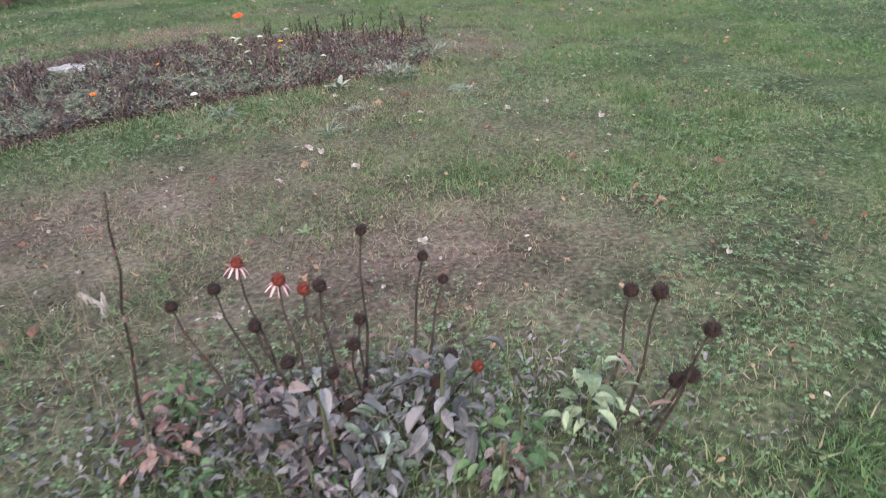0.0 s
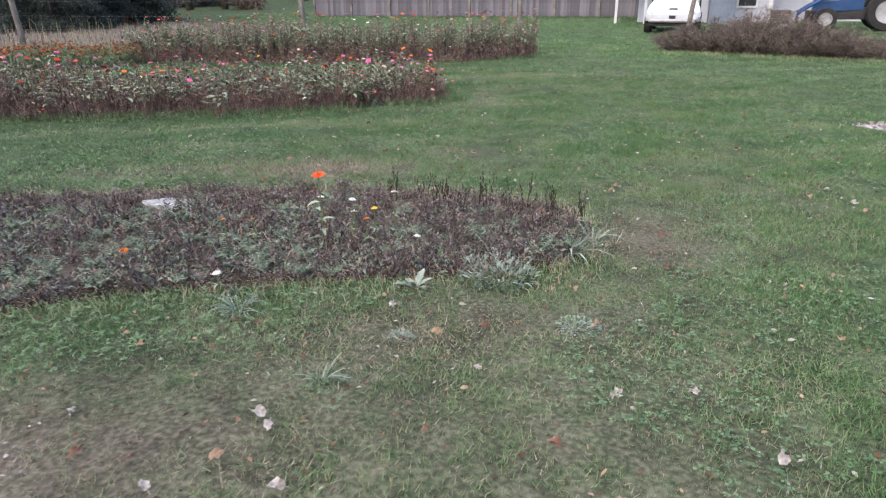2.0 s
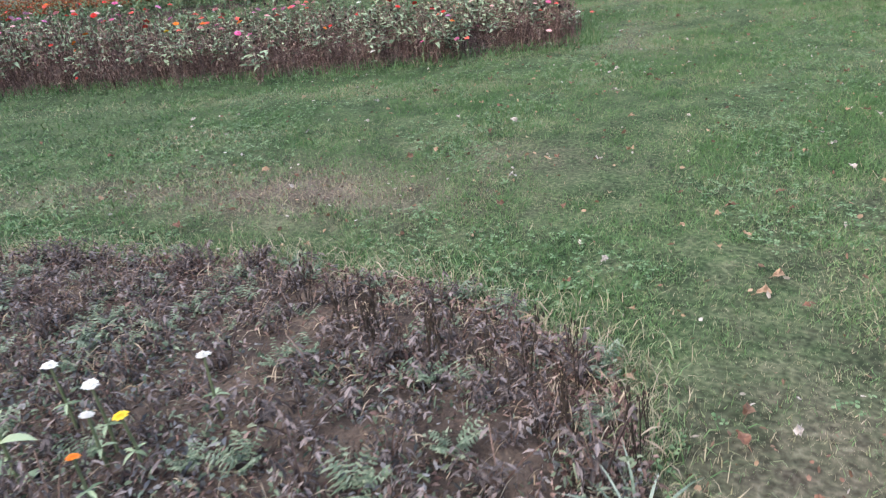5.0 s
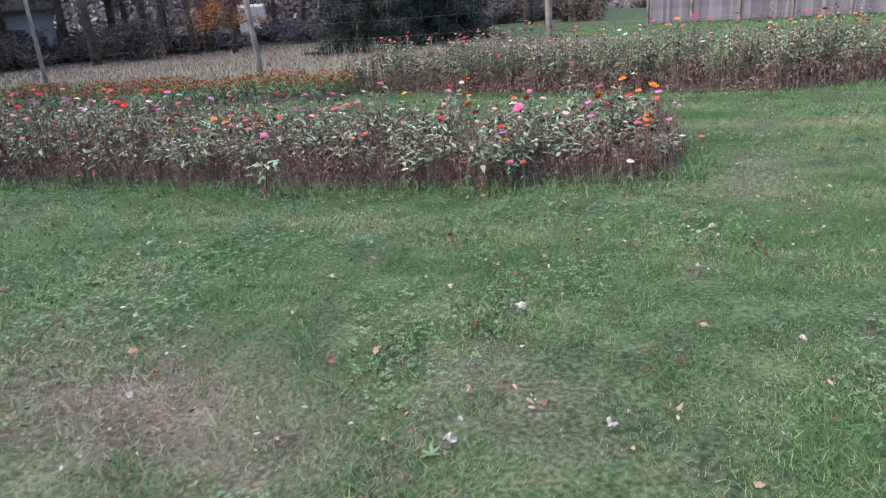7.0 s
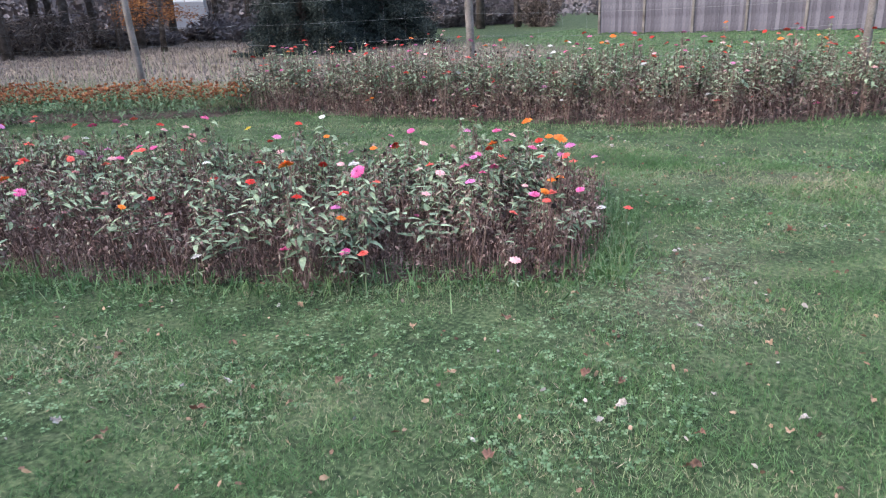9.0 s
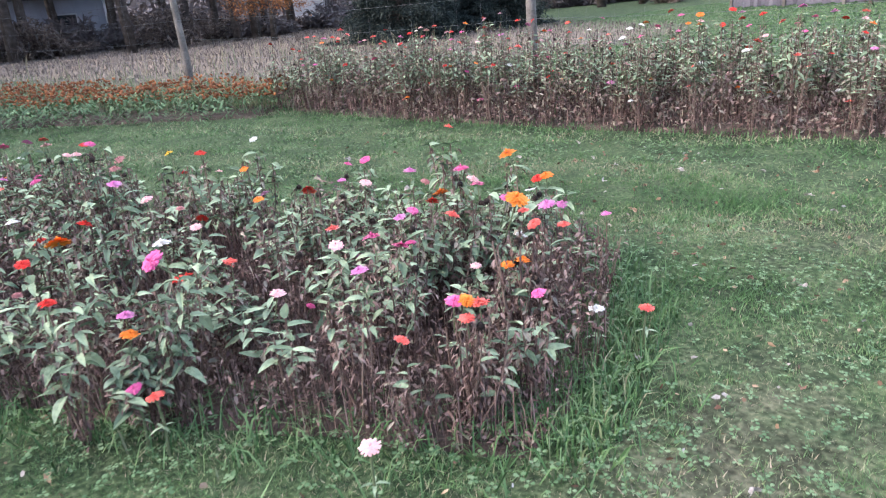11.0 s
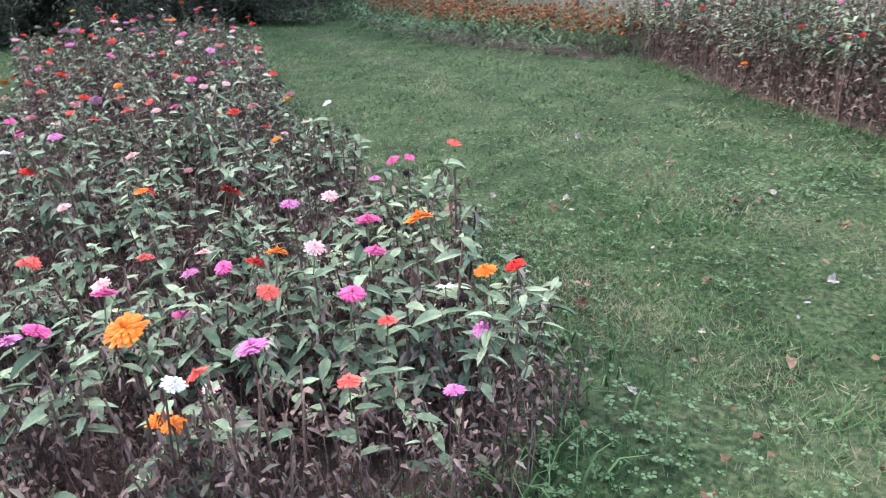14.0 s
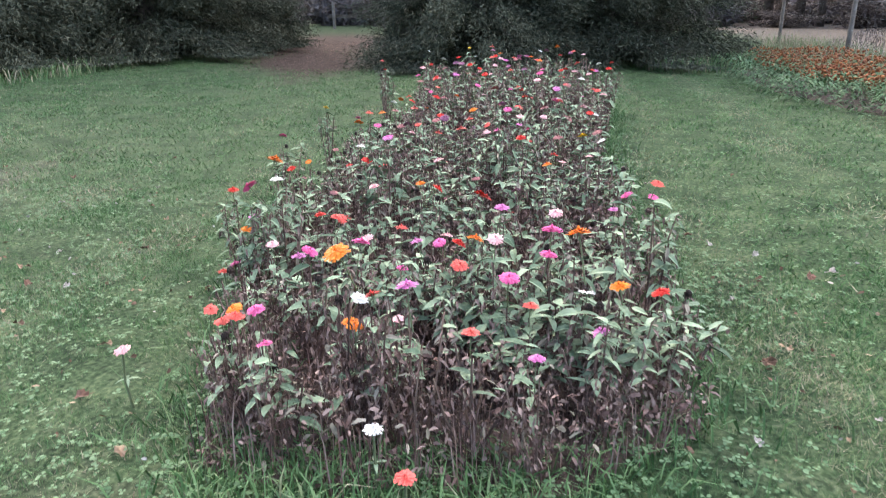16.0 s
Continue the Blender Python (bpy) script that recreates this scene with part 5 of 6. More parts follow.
blades("edge_grass", x, y, 0.06, 0.0038, 0.4 + rng.normal(0, 0.3, len(x)), "long tangled grass and straw round the coneflowers", "grass", 1.3)
x, y = edge_points(BED_A, 2600, 0.2)
clover_patch("clover", x, y, 0.016, "broad-leaved weeds at the foot of the zinnia bed")


def leaf_shape(seed):
    """A curled fallen leaf about 6 cm long with pointed lobes."""
    r = random.Random(seed)
    g = Geo()
    n = 14
    pts = [(0, 0, 0.012)]
    for i in range(n):
        a = 2 * math.pi * i / n
        q = (0.029 if i % 2 else 0.0255) * (1 + 0.35 * max(0, math.cos(a))) * r.uniform(0.8, 1.15)
        pts.append((q * math.cos(a), q * 0.8 * math.sin(a), 0.004 + 0.026 * abs(math.sin(a + 0.5)) * r.uniform(0.2, 1.4)))
    g.add(pts, [(0, i + 1, (i + 1) % n + 1) for i in range(n)])
    g.tube([(-0.018, 0, 0.01), (-0.05, 0.004, 0.004)], [0.0016, 0.0012], 3)
    return g


LEAVES = {k: [leaf_shape(s + 9 * i).mesh("fallen_leaf", m) for s in range(3)] for i, (k, m) in enumerate(FALLEN.items())}
WORDS = {"pale": "pale curled dry leaf lying on the lawn", "tan": "tan curled dry leaf lying on the lawn", "rust": "rust-red dry leaf lying on the lawn", "brown": "dark brown dry leaf lying on the lawn"}


def drop_leaf(x, y, tone, s):
    ob = new("fallen_leaf", LEAVES[tone][R.randrange(3)])
    ob.matrix_world = pose(x, y, float(gz(x, y)) + 0.022, uni(-25, 25), uni(-25, 25), uni(0, 360)) @ Matrix.Scale(s, 4)
    tagged(ob, WORDS[tone], "leaf", "fallen leaves")


for x, y, tone, s in ((-0.02, 4.08, "pale", 0.9), (0.62, 4.26, "pale", 1.1), (0.70, 4.2, "pale", 0.9), (0.755, 5.29, "pale", 1.0), (2.07, 6.21, "brown", 1.1), (1.05, 5.06, "tan", 1.0), (1.92, 5.42, "pale", 1.0),
                      (1.75, 7.17, "brown", 1.1), (1.73, 5.33, "tan", 1.1), (-1.75, 9.09, "pale", 0.8), (-1.77, 9.98, "pale", 0.9), (-0.15, 11.41, "pale", 0.9), (0.08, 10.71, "pale", 1.1), (0.18, 8.73, "pale", 1.2),
                      (-0.53, 9.02, "tan", 1.0), (-1.81, 8.48, "pale", 0.8), (-3.76, 13.96, "pale", 1.1), (-2.02, 13.97, "pale", 0.8), (-2.13, 14.5, "tan", 1.0), (-3.9, 13.56, "pale", 1.0), (-0.39, 12.79, "pale", 0.9)):
    drop_leaf(x, y, tone, 0.75 * s)
count = 0
while count < 290:
    y = uni(1.9, 15.8)
    x = float(np.interp(y, [0, 5, 8.5, 12.5, 14.3], [0.9, 1.7, 0.8, -0.6, -1.6])) + R.gauss(-0.4, 2.1)
    if inside(x, y, BED_A) or inside(x, y, BED_D) or inside(x, y, BED_B):
        continue
    count += 1
    drop_leaf(x, y, R.choices(("pale", "tan", "rust", "brown"), (0.28, 0.28, 0.30, 0.14))[0], uni(0.35, 0.95))

for tone, n, word in (("tan", 330, "tan"), ("pale", 190, "pale"), ("brown", 520, "brown"), ("rust", 170, "rust-red")):
    x, y = scatter(n * 3, (-5, 4.5, 1.4, 16), lambda x, y: lawn_ok(x, y) & (near_walk(x, y) < 4))
    v, f = slivers(np.stack([x, y, gz(x, y) + rng.uniform(0.012, 0.03, len(x))], 1), rng.normal(0, 1, (len(x), 3)) * [1, 1, 0.35], rng.uniform(0.012, 0.036, len(x)), rng.uniform(0.008, 0.022, len(x)), 0.1)
    tagged(new("leaf_crumbs", quick_mesh("leaf_crumbs", v, f, FALLEN[tone])), f"{word} crumbs of dry leaf scattered in the grass", "leaf bits", kind="stuff")

for tone, n, word in (("brown", 9000, "brown"), ("rust", 4200, "rust-red"), ("pale", 2600, "pale")):
    x, y = scatter(n, (-3.5, 2.6, 2.2, 9.2), lambda x, y: lawn_ok(x, y) & (wear(x, y) - 0.28 > rng.uniform(0, 0.8, len(x))))
    v, f = slivers(np.stack([x, y, gz(x, y) + rng.uniform(0.008, 0.022, len(x))], 1), rng.normal(0, 1, (len(x), 3)) * [1, 1, 0.3], rng.uniform(0.008, 0.026, len(x)), rng.uniform(0.005, 0.014, len(x)), 0.1)
    tagged(new("leaf_crumbs", quick_mesh("leaf_crumbs", v, f, FALLEN[tone])), f"{word} leaf crumbs over the worn bare turf", "leaf bits", kind="stuff")

rock = Geo()
rock.lathe([(0.02, -0.1), (0.12, -0.06), (0.15, -0.01), (0.165, 0.02), (0.14, 0.045), (0.09, 0.06), (0.03, 0.065)], Matrix.Diagonal((1.3, 0.65, 1, 1)), 11)
rock.v = [(x * (1 + 0.5 * noise.noise((x * 13, y * 13, z * 9))), y * (1 + 0.6 * noise.noise((x * 11, y * 11, 4))), z * (1 + 0.7 * noise.noise((x * 12, y * 12, 8)))) for x, y, z in rock.v]
ob = new("pale_stone", rock.mesh("pale_stone", STONE))
ob.matrix_world = pose(-1.34, 6.39, float(gz(-1.34, 6.39)) + 0.07, 0, 4, 25) @ Matrix.Diagonal((0.9, 1.1, 0.75, 1))
tagged(ob, "flat whitish stone lying at the back of the bed", "stone")


# ---------------------------------------------------------------- wire fence, dry weeds and brush along it
def line_points(line, n, spread):
    ln = np.array([math.dist(a, b) for a, b in zip(line, line[1:])])
    k = rng.choice(len(ln), n, p=ln / ln.sum())
    t = rng.uniform(0, 1, n)[:, None]
    a, b = np.array(line[:-1])[k], np.array(line[1:])[k]
    p = a + (b - a) * t + rng.normal(0, spread, (n, 2))
    return p[:, 0], p[:, 1]


LEAN = {2: (-0.26, 0.02), 3: (-0.05, 0.0), 4: (0.03, 0.02), 5: (0.22, 0.0)}
for i, (x, y) in enumerate(FENCE):
    g = Geo()
    lx, ly = LEAN.get(i, (uni(-0.06, 0.06), 0))
    r0 = 0.062 if i in (2, 3, 5) else 0.05
    g.tube([(0, 0, -0.3), (lx * 0.2, ly, 0.6), (lx * 0.6, ly, 1.5), (lx, ly, 2.5)], [r0 * 1.1, r0, r0 * 0.93, r0 * 0.82], 10)
    ob = new("fence_post", g.mesh("fence_post", POST_WOOD, True))
    ob.matrix_world = pose(x, y, float(gz(x, y)))
    tagged(ob, "weathered grey leaning wooden fence post" if i in (2, 5) else "weathered grey upright wooden fence post", "post", "wire fence posts")
for i, (a, b) in enumerate(zip(FENCE[:4], FENCE[1:5])):
    t = thing("wire_fence", pose(a[0], a[1], float(gz(*a))), "thin galvanised woven wire strung between fence posts", "fence", "wire fence spans")
    dx, dy, dz = b[0] - a[0], b[1] - a[1], float(gz(*b) - gz(*a))
    for h in (0.2, 0.45, 0.72, 1.0, 1.3, 1.62, 1.95, 2.3):
        g = Geo()
        g.tube([(dx * q, dy * q, dz * q + h - 0.05 * math.sin(math.pi * q)) for q in (0, 0.25, 0.5, 0.75, 1)], [0.0018] * 5, 3)
        part("wire", g, WIRE, t)
    g = Geo()
    k = int(math.hypot(dx, dy) / 0.32)
    for j in range(1, k):
        q = j / k
        g.tube([(dx * q, dy * q, dz * q + 0.2), (dx * q, dy * q, dz * q + 2.27)], [0.0009, 0.0009], 3)
    tagged(part("wire_netting", g, WIRE, t), kind="stuff")

back_edge = [(-16.9, 11.4), (-12.6, 13.4), (-10.9, 14.6), (-9.0, 15.8)]
x, y = line_points(back_edge, 5200, 0.35)
blades("dry_weeds", x, y, 0.42, 0.009, 0.6 + rng.normal(0, 0.2, len(x)), "tall dry tan weeds behind the marigolds", "weeds", 0.6)
x, y = line_points([(-23, 10), (-11.3, 15.1), (-5.6, 17.6), (-1.2, 19.4)], 5200, 0.4)
blades("dry_weeds", x, y, 0.5, 0.010, 0.6 + rng.normal(0, 0.25, len(x)), "thin dry weeds along the wire fence", "weeds", 0.5)
x, y = scatter(60000, (-48, -6, 11, 45), lambda x, y: (field_zone(x, y) > 0.35) & (rng.uniform(0, 1, len(x)) < 0.75))
blades("field_stubble", x, y, 0.16, 0.022, 0.82 + rng.normal(0, 0.2, len(x)), "dry mauve-brown stubble over the field", "stubble", 0.9, surface("stubble", [(0.09, 0.075, 0.067), (0.155, 0.13, 0.116), (0.24, 0.205, 0.185)], 0.9, 0.8, 20, 0, spread=0.5))
x, y = scatter(500, (-22, -8.5, 13, 24), lambda x, y: field_zone(x, y) > 0.5)
blades("tall_weeds", x, y, 0.7, 0.012, 0.65 + rng.normal(0, 0.15, len(x)), "scattered tall bleached weeds in the field", "weeds", 0.35)
x, y = scatter(5200, (-20, -14, 7.5, 12), lambda x, y: blob(x, y, -16.8, 9.6, 1.8, 1.2) > 0.35)
blades("rank_weeds", x, y, 0.35, 0.02, 0.3 + rng.normal(0, 0.3, len(x)), "rank green and tan weeds at the end of the marigolds", "weeds", 0.9)
x, y = scatter(7000, (-12, -3, -3.5, 3), lambda x, y: blob(x, y, -7.2, -0.6, 2.8, 0.8, 0.5) > 0.45)
blades("rank_weeds", x, y, 0.3, 0.016, 0.35 + rng.normal(0, 0.32, len(x)), "rank grass and straw at the foot of the conifers", "weeds", 1.0)
x, y = scatter(9000, (-18, -7, -5, 6), lambda x, y: (litter_zone(x, y) > 0.5))
clover = clover_patch("leaf_litter", x, y, 0.035, "brown fallen leaves lying between the conifers")
clover.data.materials.clear()
clover.data.materials.append(surface("leaf_litter", [(0.03, 0.02, 0.016), (0.085, 0.056, 0.044), (0.2, 0.135, 0.105)], 0.9, 9, 60, 0.2, spread=0.8))


def bush_meshes(seed, r, h, n, mat, length=0.3, width=0.02, stems=46, low=0.05):
    q = random.Random(seed)
    g = Geo()
    P, D = [], []
    for i in range(stems):
        a, out = q.uniform(0, 6.28), r * math.sqrt(q.random())
        e = Vector((out * math.cos(a), out * math.sin(a), h * q.uniform(0.55, 1.0) * (1 - 0.5 * (out / r) ** 2)))
        b = Vector((e.x * 0.35, e.y * 0.35, 0))
        g.tube([b, b.lerp(e, 0.5) + Vector((0, 0, 0.06 * h)), e], [0.012, 0.008, 0.004], 3)
        k = n // stems
        s = rng.uniform(low, 1.0, k)[:, None]
        P.append(np.array(b) * (1 - s) + np.array(e) * s + rng.normal(0, 0.07 * r, (k, 3)) * [1, 1, 0.5])
        D.append(np.array([math.cos(a) * 0.5, math.sin(a) * 0.5, 0.4]) + rng.normal(0, 0.7, (k, 3)))
    P, D = np.concatenate(P), np.concatenate(D)
    P[:, 2] = np.maximum(P[:, 2], 0.03)
    v, f = slivers(P, D, length * rng.uniform(0.5, 1.3, len(P)), width * rng.uniform(0.6, 1.5, len(P)), 0.15)
    v[:, 2] = np.maximum(v[:, 2], 0.0)
    return g.mesh("woody_frame", BRUSH), quick_mesh("twig_mass", v, f, mat)


BUSHES = [bush_meshes(s, 1.0, 0.95, 9000, BRUSH, 0.15, 0.008, 70) for s in (1, 2)]
for x, y, s, sz in ((3.3, 20.7, 0.95, 0.9), (4.2, 20.3, 1.05, 1.2), (5.1, 19.9, 1.0, 1.1), (2.6, 20.9, 0.7, 0.65), (6.0, 19.6, 0.9, 0.75), (7.0, 19.3, 0.9, 0.65)):
    t = thing("brush_clump", pose(x, y, float(gz(x, y)), 0, 0, uni(0, 360)) @ Matrix.Diagonal((s, s, sz, 1)), "tangled bare grey-brown brush beside the track", "bush", "brush clumps")
    k = R.randrange(2)
    piece("woody_frame", BUSHES[k][0], t)
    piece("twig_mass", BUSHES[k][1], t)
x, y = line_points([(2.2, 20.2), (8.5, 18.2)], 2200, 0.35)
blades("dry_weeds", x, y, 0.09, 0.009, 0.5 + rng.normal(0, 0.25, len(x)), "pale dry grass at the foot of the brush", "weeds", 0.9)

# a bare gravel track ending in the lawn
track = earth_sheet("gravel_track", TRACK, "bare mauve-grey gravel track ending in the lawn", 0.012)
track.data.materials[0] = GRAVEL
x, y = scatter(14000, (4.2, 9.9, 7.8, 12.3), lambda x, y: inside(x, y, TRACK))
n = len(x)
v, f = slivers(np.stack([x, y, gz(x, y) + 0.014], 1), rng.normal(0, 1, (n, 3)) * [1, 1, 0.3], rng.uniform(0.02, 0.06, n), rng.uniform(0.02, 0.05, n), 0)
tagged(new("gravel", quick_mesh("gravel", v, f, GRAVEL)), "loose grey gravel lying on the track", "gravel", kind="stuff")


# ---------------------------------------------------------------- woods
def woodland_tree(seed, h, mat, leaves, r=2.6):
    q = random.Random(seed)
    g = Geo()
    g.tube([(0, 0, -0.2), (q.uniform(-0.1, 0.1), 0.1, h * 0.35), (q.uniform(-0.3, 0.3), 0.1, h * 0.7), (q.uniform(-0.4, 0.4), 0, h)], [0.24, 0.19, 0.12, 0.03], 8)
    P, D = [], []
    for i in range(26):
        z = h * q.uniform(0.3, 0.95)
        a, out = q.uniform(0, 6.28), r * q.uniform(0.4, 1.0)
        e = Vector((out * math.cos(a), out * math.sin(a), z + out * q.uniform(0.1, 0.8)))
        m = Vector((0.45 * e.x, 0.45 * e.y, z + 0.2 * out))
        g.tube([Vector((0, 0.05, z)), m, e], [0.06, 0.035, 0.012], 4)
        k = leaves // 26
        s = rng.uniform(0.3, 1.05, k)[:, None]
        P.append(np.array(m) * (1 - s) + np.array(e) * s + rng.normal(0, 0.35, (k, 3)))
        D.append(rng.normal(0, 1, (k, 3)))
    P, D = np.concatenate(P), np.concatenate(D)
    v, f = slivers(P, D, rng.uniform(0.09, 0.22, len(P)), rng.uniform(0.04, 0.09, len(P)), 0.2)
    return g.mesh("trunk", BARK, True), quick_mesh("crown", v, f, mat)


WOODS = [woodland_tree(3, 9, WOODLAND, 5200), woodland_tree(4, 10, WOODLAND, 3800), woodland_tree(5, 8, AUTUMN, 5200), woodland_tree(6, 11, WOODLAND, 5200, 3.2)]
SHRUBS = [bush_meshes(8, 2.0, 2.0, 2600, WOODLAND, 0.4, 0.08, 30), bush_meshes(9, 2.0, 2.4, 2600, BRUSH, 0.45, 0.05, 30)]


def woods(a0, a1, n, r0, r1, shrubs, low=0.7):
    for i in range(n):
        a = radians(a0 + (a1 - a0) * (i + R.random()) / n)
        d = uni(r0, r1)
        x, y = -d * math.sin(a), 11 + d * math.cos(a)
        k = R.choice((0, 1, 3, 3, 1, 0))
        t = thing("woodland_tree", pose(x, y, float(gz(x, y)), 0, 0, uni(0, 360)) @ Matrix.Scale(uni(0.85, 1.3), 4), "autumn tree with orange-brown leaves at the wood's edge" if k == 2 else "dark nearly bare tree at the wood's edge", "tree", "woodland trees")
        piece("trunk", WOODS[k][0], t)
        piece("crown", WOODS[k][1], t)
    for i in range(shrubs):
        a = radians(a0 + (a1 - a0) * (i + R.random()) / shrubs)
        d = uni(r0, r1) + 1
        x, y = -d * math.sin(a), 11 + d * math.cos(a)
        t = thing("undergrowth_shrub", pose(x, y, float(gz(x, y)), 0, 0, uni(0, 360)) @ Matrix.Diagonal((uni(0.9, 1.3), uni(0.9, 1.3), uni(low, 1.2), 1)), "dull brown thicket shrub under the trees", "bush", "woodland undergrowth")
        k = R.randrange(2)
        piece("woody_frame", SHRUBS[k][0], t)
        piece("twig_mass", SHRUBS[k][1], t)


woods(63, 100, 26, 38, 52, 34, 0.4)
woods(100, 165, 22, 30, 48, 26)
woods(34, 62, 12, 44, 60, 20)
woods(-8, 30, 14, 62, 85, 26, 1.0)
woods(-70, -10, 14, 50, 75, 16, 1.0)
for x, y, s in ((-13.8, 46, 0.62), (-33.5, 26.5, 0.75)):
    t = thing("autumn_tree", pose(x, y, float(gz(x, y))) @ Matrix.Diagonal((s, s, s * 0.7, 1)), "small tree with glowing orange autumn leaves", "tree")
    piece("trunk", WOODS[2][0], t)
    piece("crown", WOODS[2][1], t)


def far_crowns(name, a0, a1, r0, r1, n, label):
    """Distant wood: many crowns of leaf clumps run together, with an uneven top."""
    m = 45
    a = np.radians(rng.uniform(a0, a1, n))
    d = rng.uniform(r0, r1, n)
    c = np.stack([-d * np.sin(a), 11 + d * np.cos(a), gz(0, 60) + rng.uniform(0.5, 9, n) * rng.uniform(0.4, 1, n)], 1)
    P = np.repeat(c, m, 0) + rng.normal(0, 1.3, (n * m, 3))
    P[:, 2] = np.maximum(P[:, 2], 0.3)
    v, f = slivers(P, rng.normal(0, 1, P.shape), rng.uniform(0.3, 0.8, len(P)), rng.uniform(0.15, 0.4, len(P)), 0.2)
    tagged(new(name, quick_mesh(name, v, f, WOODLAND)), label, "woods", kind="stuff")


far_crowns("far_woods", -80, 34, 80, 110, 1000, "distant dull brown autumn woods")
far_crowns("far_woods", 34, 175, 58, 85, 1500, "distant dark autumn woods behind the field")

g = Geo()
N = 120
for ring, (d, h) in enumerate(((120, -1), (170, 14), (260, 38), (380, 60))):
    for i in range(N):
        a = 2 * math.pi * i / N
        g.v.append((-d * math.sin(a), 11 + d * math.cos(a), h * (1 + 0.35 * noise.noise((3 * math.sin(a), 3 * math.cos(a), ring * 0.3)))))
g.f = [(r * N + i, r * N + (i + 1) % N, (r + 1) * N + (i + 1) % N, (r + 1) * N + i) for r in range(3) for i in range(N)]
tagged(new("backdrop_hills", g.mesh("backdrop_hills", HILL, True)), "hazy purple-brown wooded hills round the valley", "hills", kind="structure")


# ---------------------------------------------------------------- board fence
g = Geo()
g.box(0, 0.146, -0.012, 0.012, 0.03, 1.46)
BOARD = g.mesh("board", FENCE_WOOD)
g = Geo()
g.box(0, 2.14, 0.02, 0.06, 0, 0.08)
RAIL = g.mesh("rail", FENCE_WOOD)
t = thing("board_fence", pose(-15.6, 38.2, float(gz(0, 38))), "long weathered grey board fence with posts", "fence")
for i in range(8):
    x0 = i * 2.15
    for k in range(14):
        piece("board", BOARD, t, pose(x0 + k * 0.153, 0.005 * (k % 2), 0.02 * ((k * 7) % 3)))
    for z in (0.3, 1.2):
        piece("rail", RAIL, t, pose(x0, 0, z))
    g = Geo()
    g.box(x0 - 0.05, x0 + 0.05, -0.09, -0.016, -0.2, 1.56)
    part("post", g, POST_WOOD, t)


# ---------------------------------------------------------------- house
def window(parent, x0, x1, z0, z1, y):
    g = Geo()
    for q in ((x0 - 0.07, x1 + 0.07, z1, z1 + 0.08), (x0 - 0.07, x1 + 0.07, z0 - 0.08, z0), (x0 - 0.07, x0, z0, z1), (x1, x1 + 0.07, z0, z1), (x0, x1, (z0 + z1) / 2 - 0.02, (z0 + z1) / 2 + 0.02)):
        g.box(q[0], q[1], y - 0.05, y - 0.004, q[2], q[3])
    f = part("window", g, TRIM, parent, "white-framed sash window")
    g = Geo()
    g.box(x0, x1, y - 0.03, y - 0.012, z0, z1)
    part("pane", g, GLASS, f)


def siding(name, x0, x1, y, h, depth):
    """A house wall with lapped boards along its front and plain sides and back."""
    g = Geo()
    g.box(x0, x0 + 0.1, y + 0.1, y + depth, 0, h)
    g.box(x1 - 0.1, x1, y + 0.1, y + depth, 0, h)
    g.box(x0, x1, y + depth, y + depth + 0.1, 0, h)
    wall = part(name, g, CLAP, house)
    k = int(h / 0.15)
    b = Geo()
    b.add([(x0, y - 0.01, 0), (x1, y - 0.01, 0), (x1, y, h / k), (x0, y, h / k), (x0, y + 0.1, 0), (x1, y + 0.1, 0), (x1, y + 0.1, h / k), (x0, y + 0.1, h / k)],
          ((0, 1, 2, 3), (0, 4, 5, 1), (3, 2, 6, 7), (0, 3, 7, 4), (1, 5, 6, 2)))
    b = b.mesh("clapboard", CLAP)
    for i in range(k):
        piece("clapboard", b, wall, pose(0, 0, i * h / k))


def roof(x0, x1, y0, y1, z, rise):
    m, g = (y0 + y1) / 2, Geo()
    g.add([(x0, y0, z), (x1, y0, z), (x1, m, z + rise), (x0, m, z + rise), (x0, y1, z), (x1, y1, z), (x0, y0, z - 0.15), (x1, y0, z - 0.15), (x0, y1, z - 0.15), (x1, y1, z - 0.15)],
          ((0, 1, 2, 3), (3, 2, 5, 4), (0, 6, 7, 1), (4, 5, 9, 8), (0, 3, 4, 8, 6), (1, 7, 9, 5, 2), (6, 8, 9, 7)))
    return g


def gable(x0, x1, y0, y1, z, rise):
    """A gabled roof whose ridge runs away from the yard, open underneath at the eaves by its thickness."""
    m, g = (x0 + x1) / 2, Geo()
    for a, b in ((x0, m), (m, x1)):
        za, zb = (z, z + rise) if a == x0 else (z + rise, z)
        g.add([(a, y0, za), (b, y0, zb), (b, y1, zb), (a, y1, za), (a, y0, za - 0.14), (b, y0, zb - 0.14), (b, y1, zb - 0.14), (a, y1, za - 0.14)],
              ((0, 1, 2, 3), (7, 6, 5, 4), (0, 4, 5, 1), (2, 6, 7, 3), (0, 3, 7, 4), (1, 5, 6, 2)))
    return g


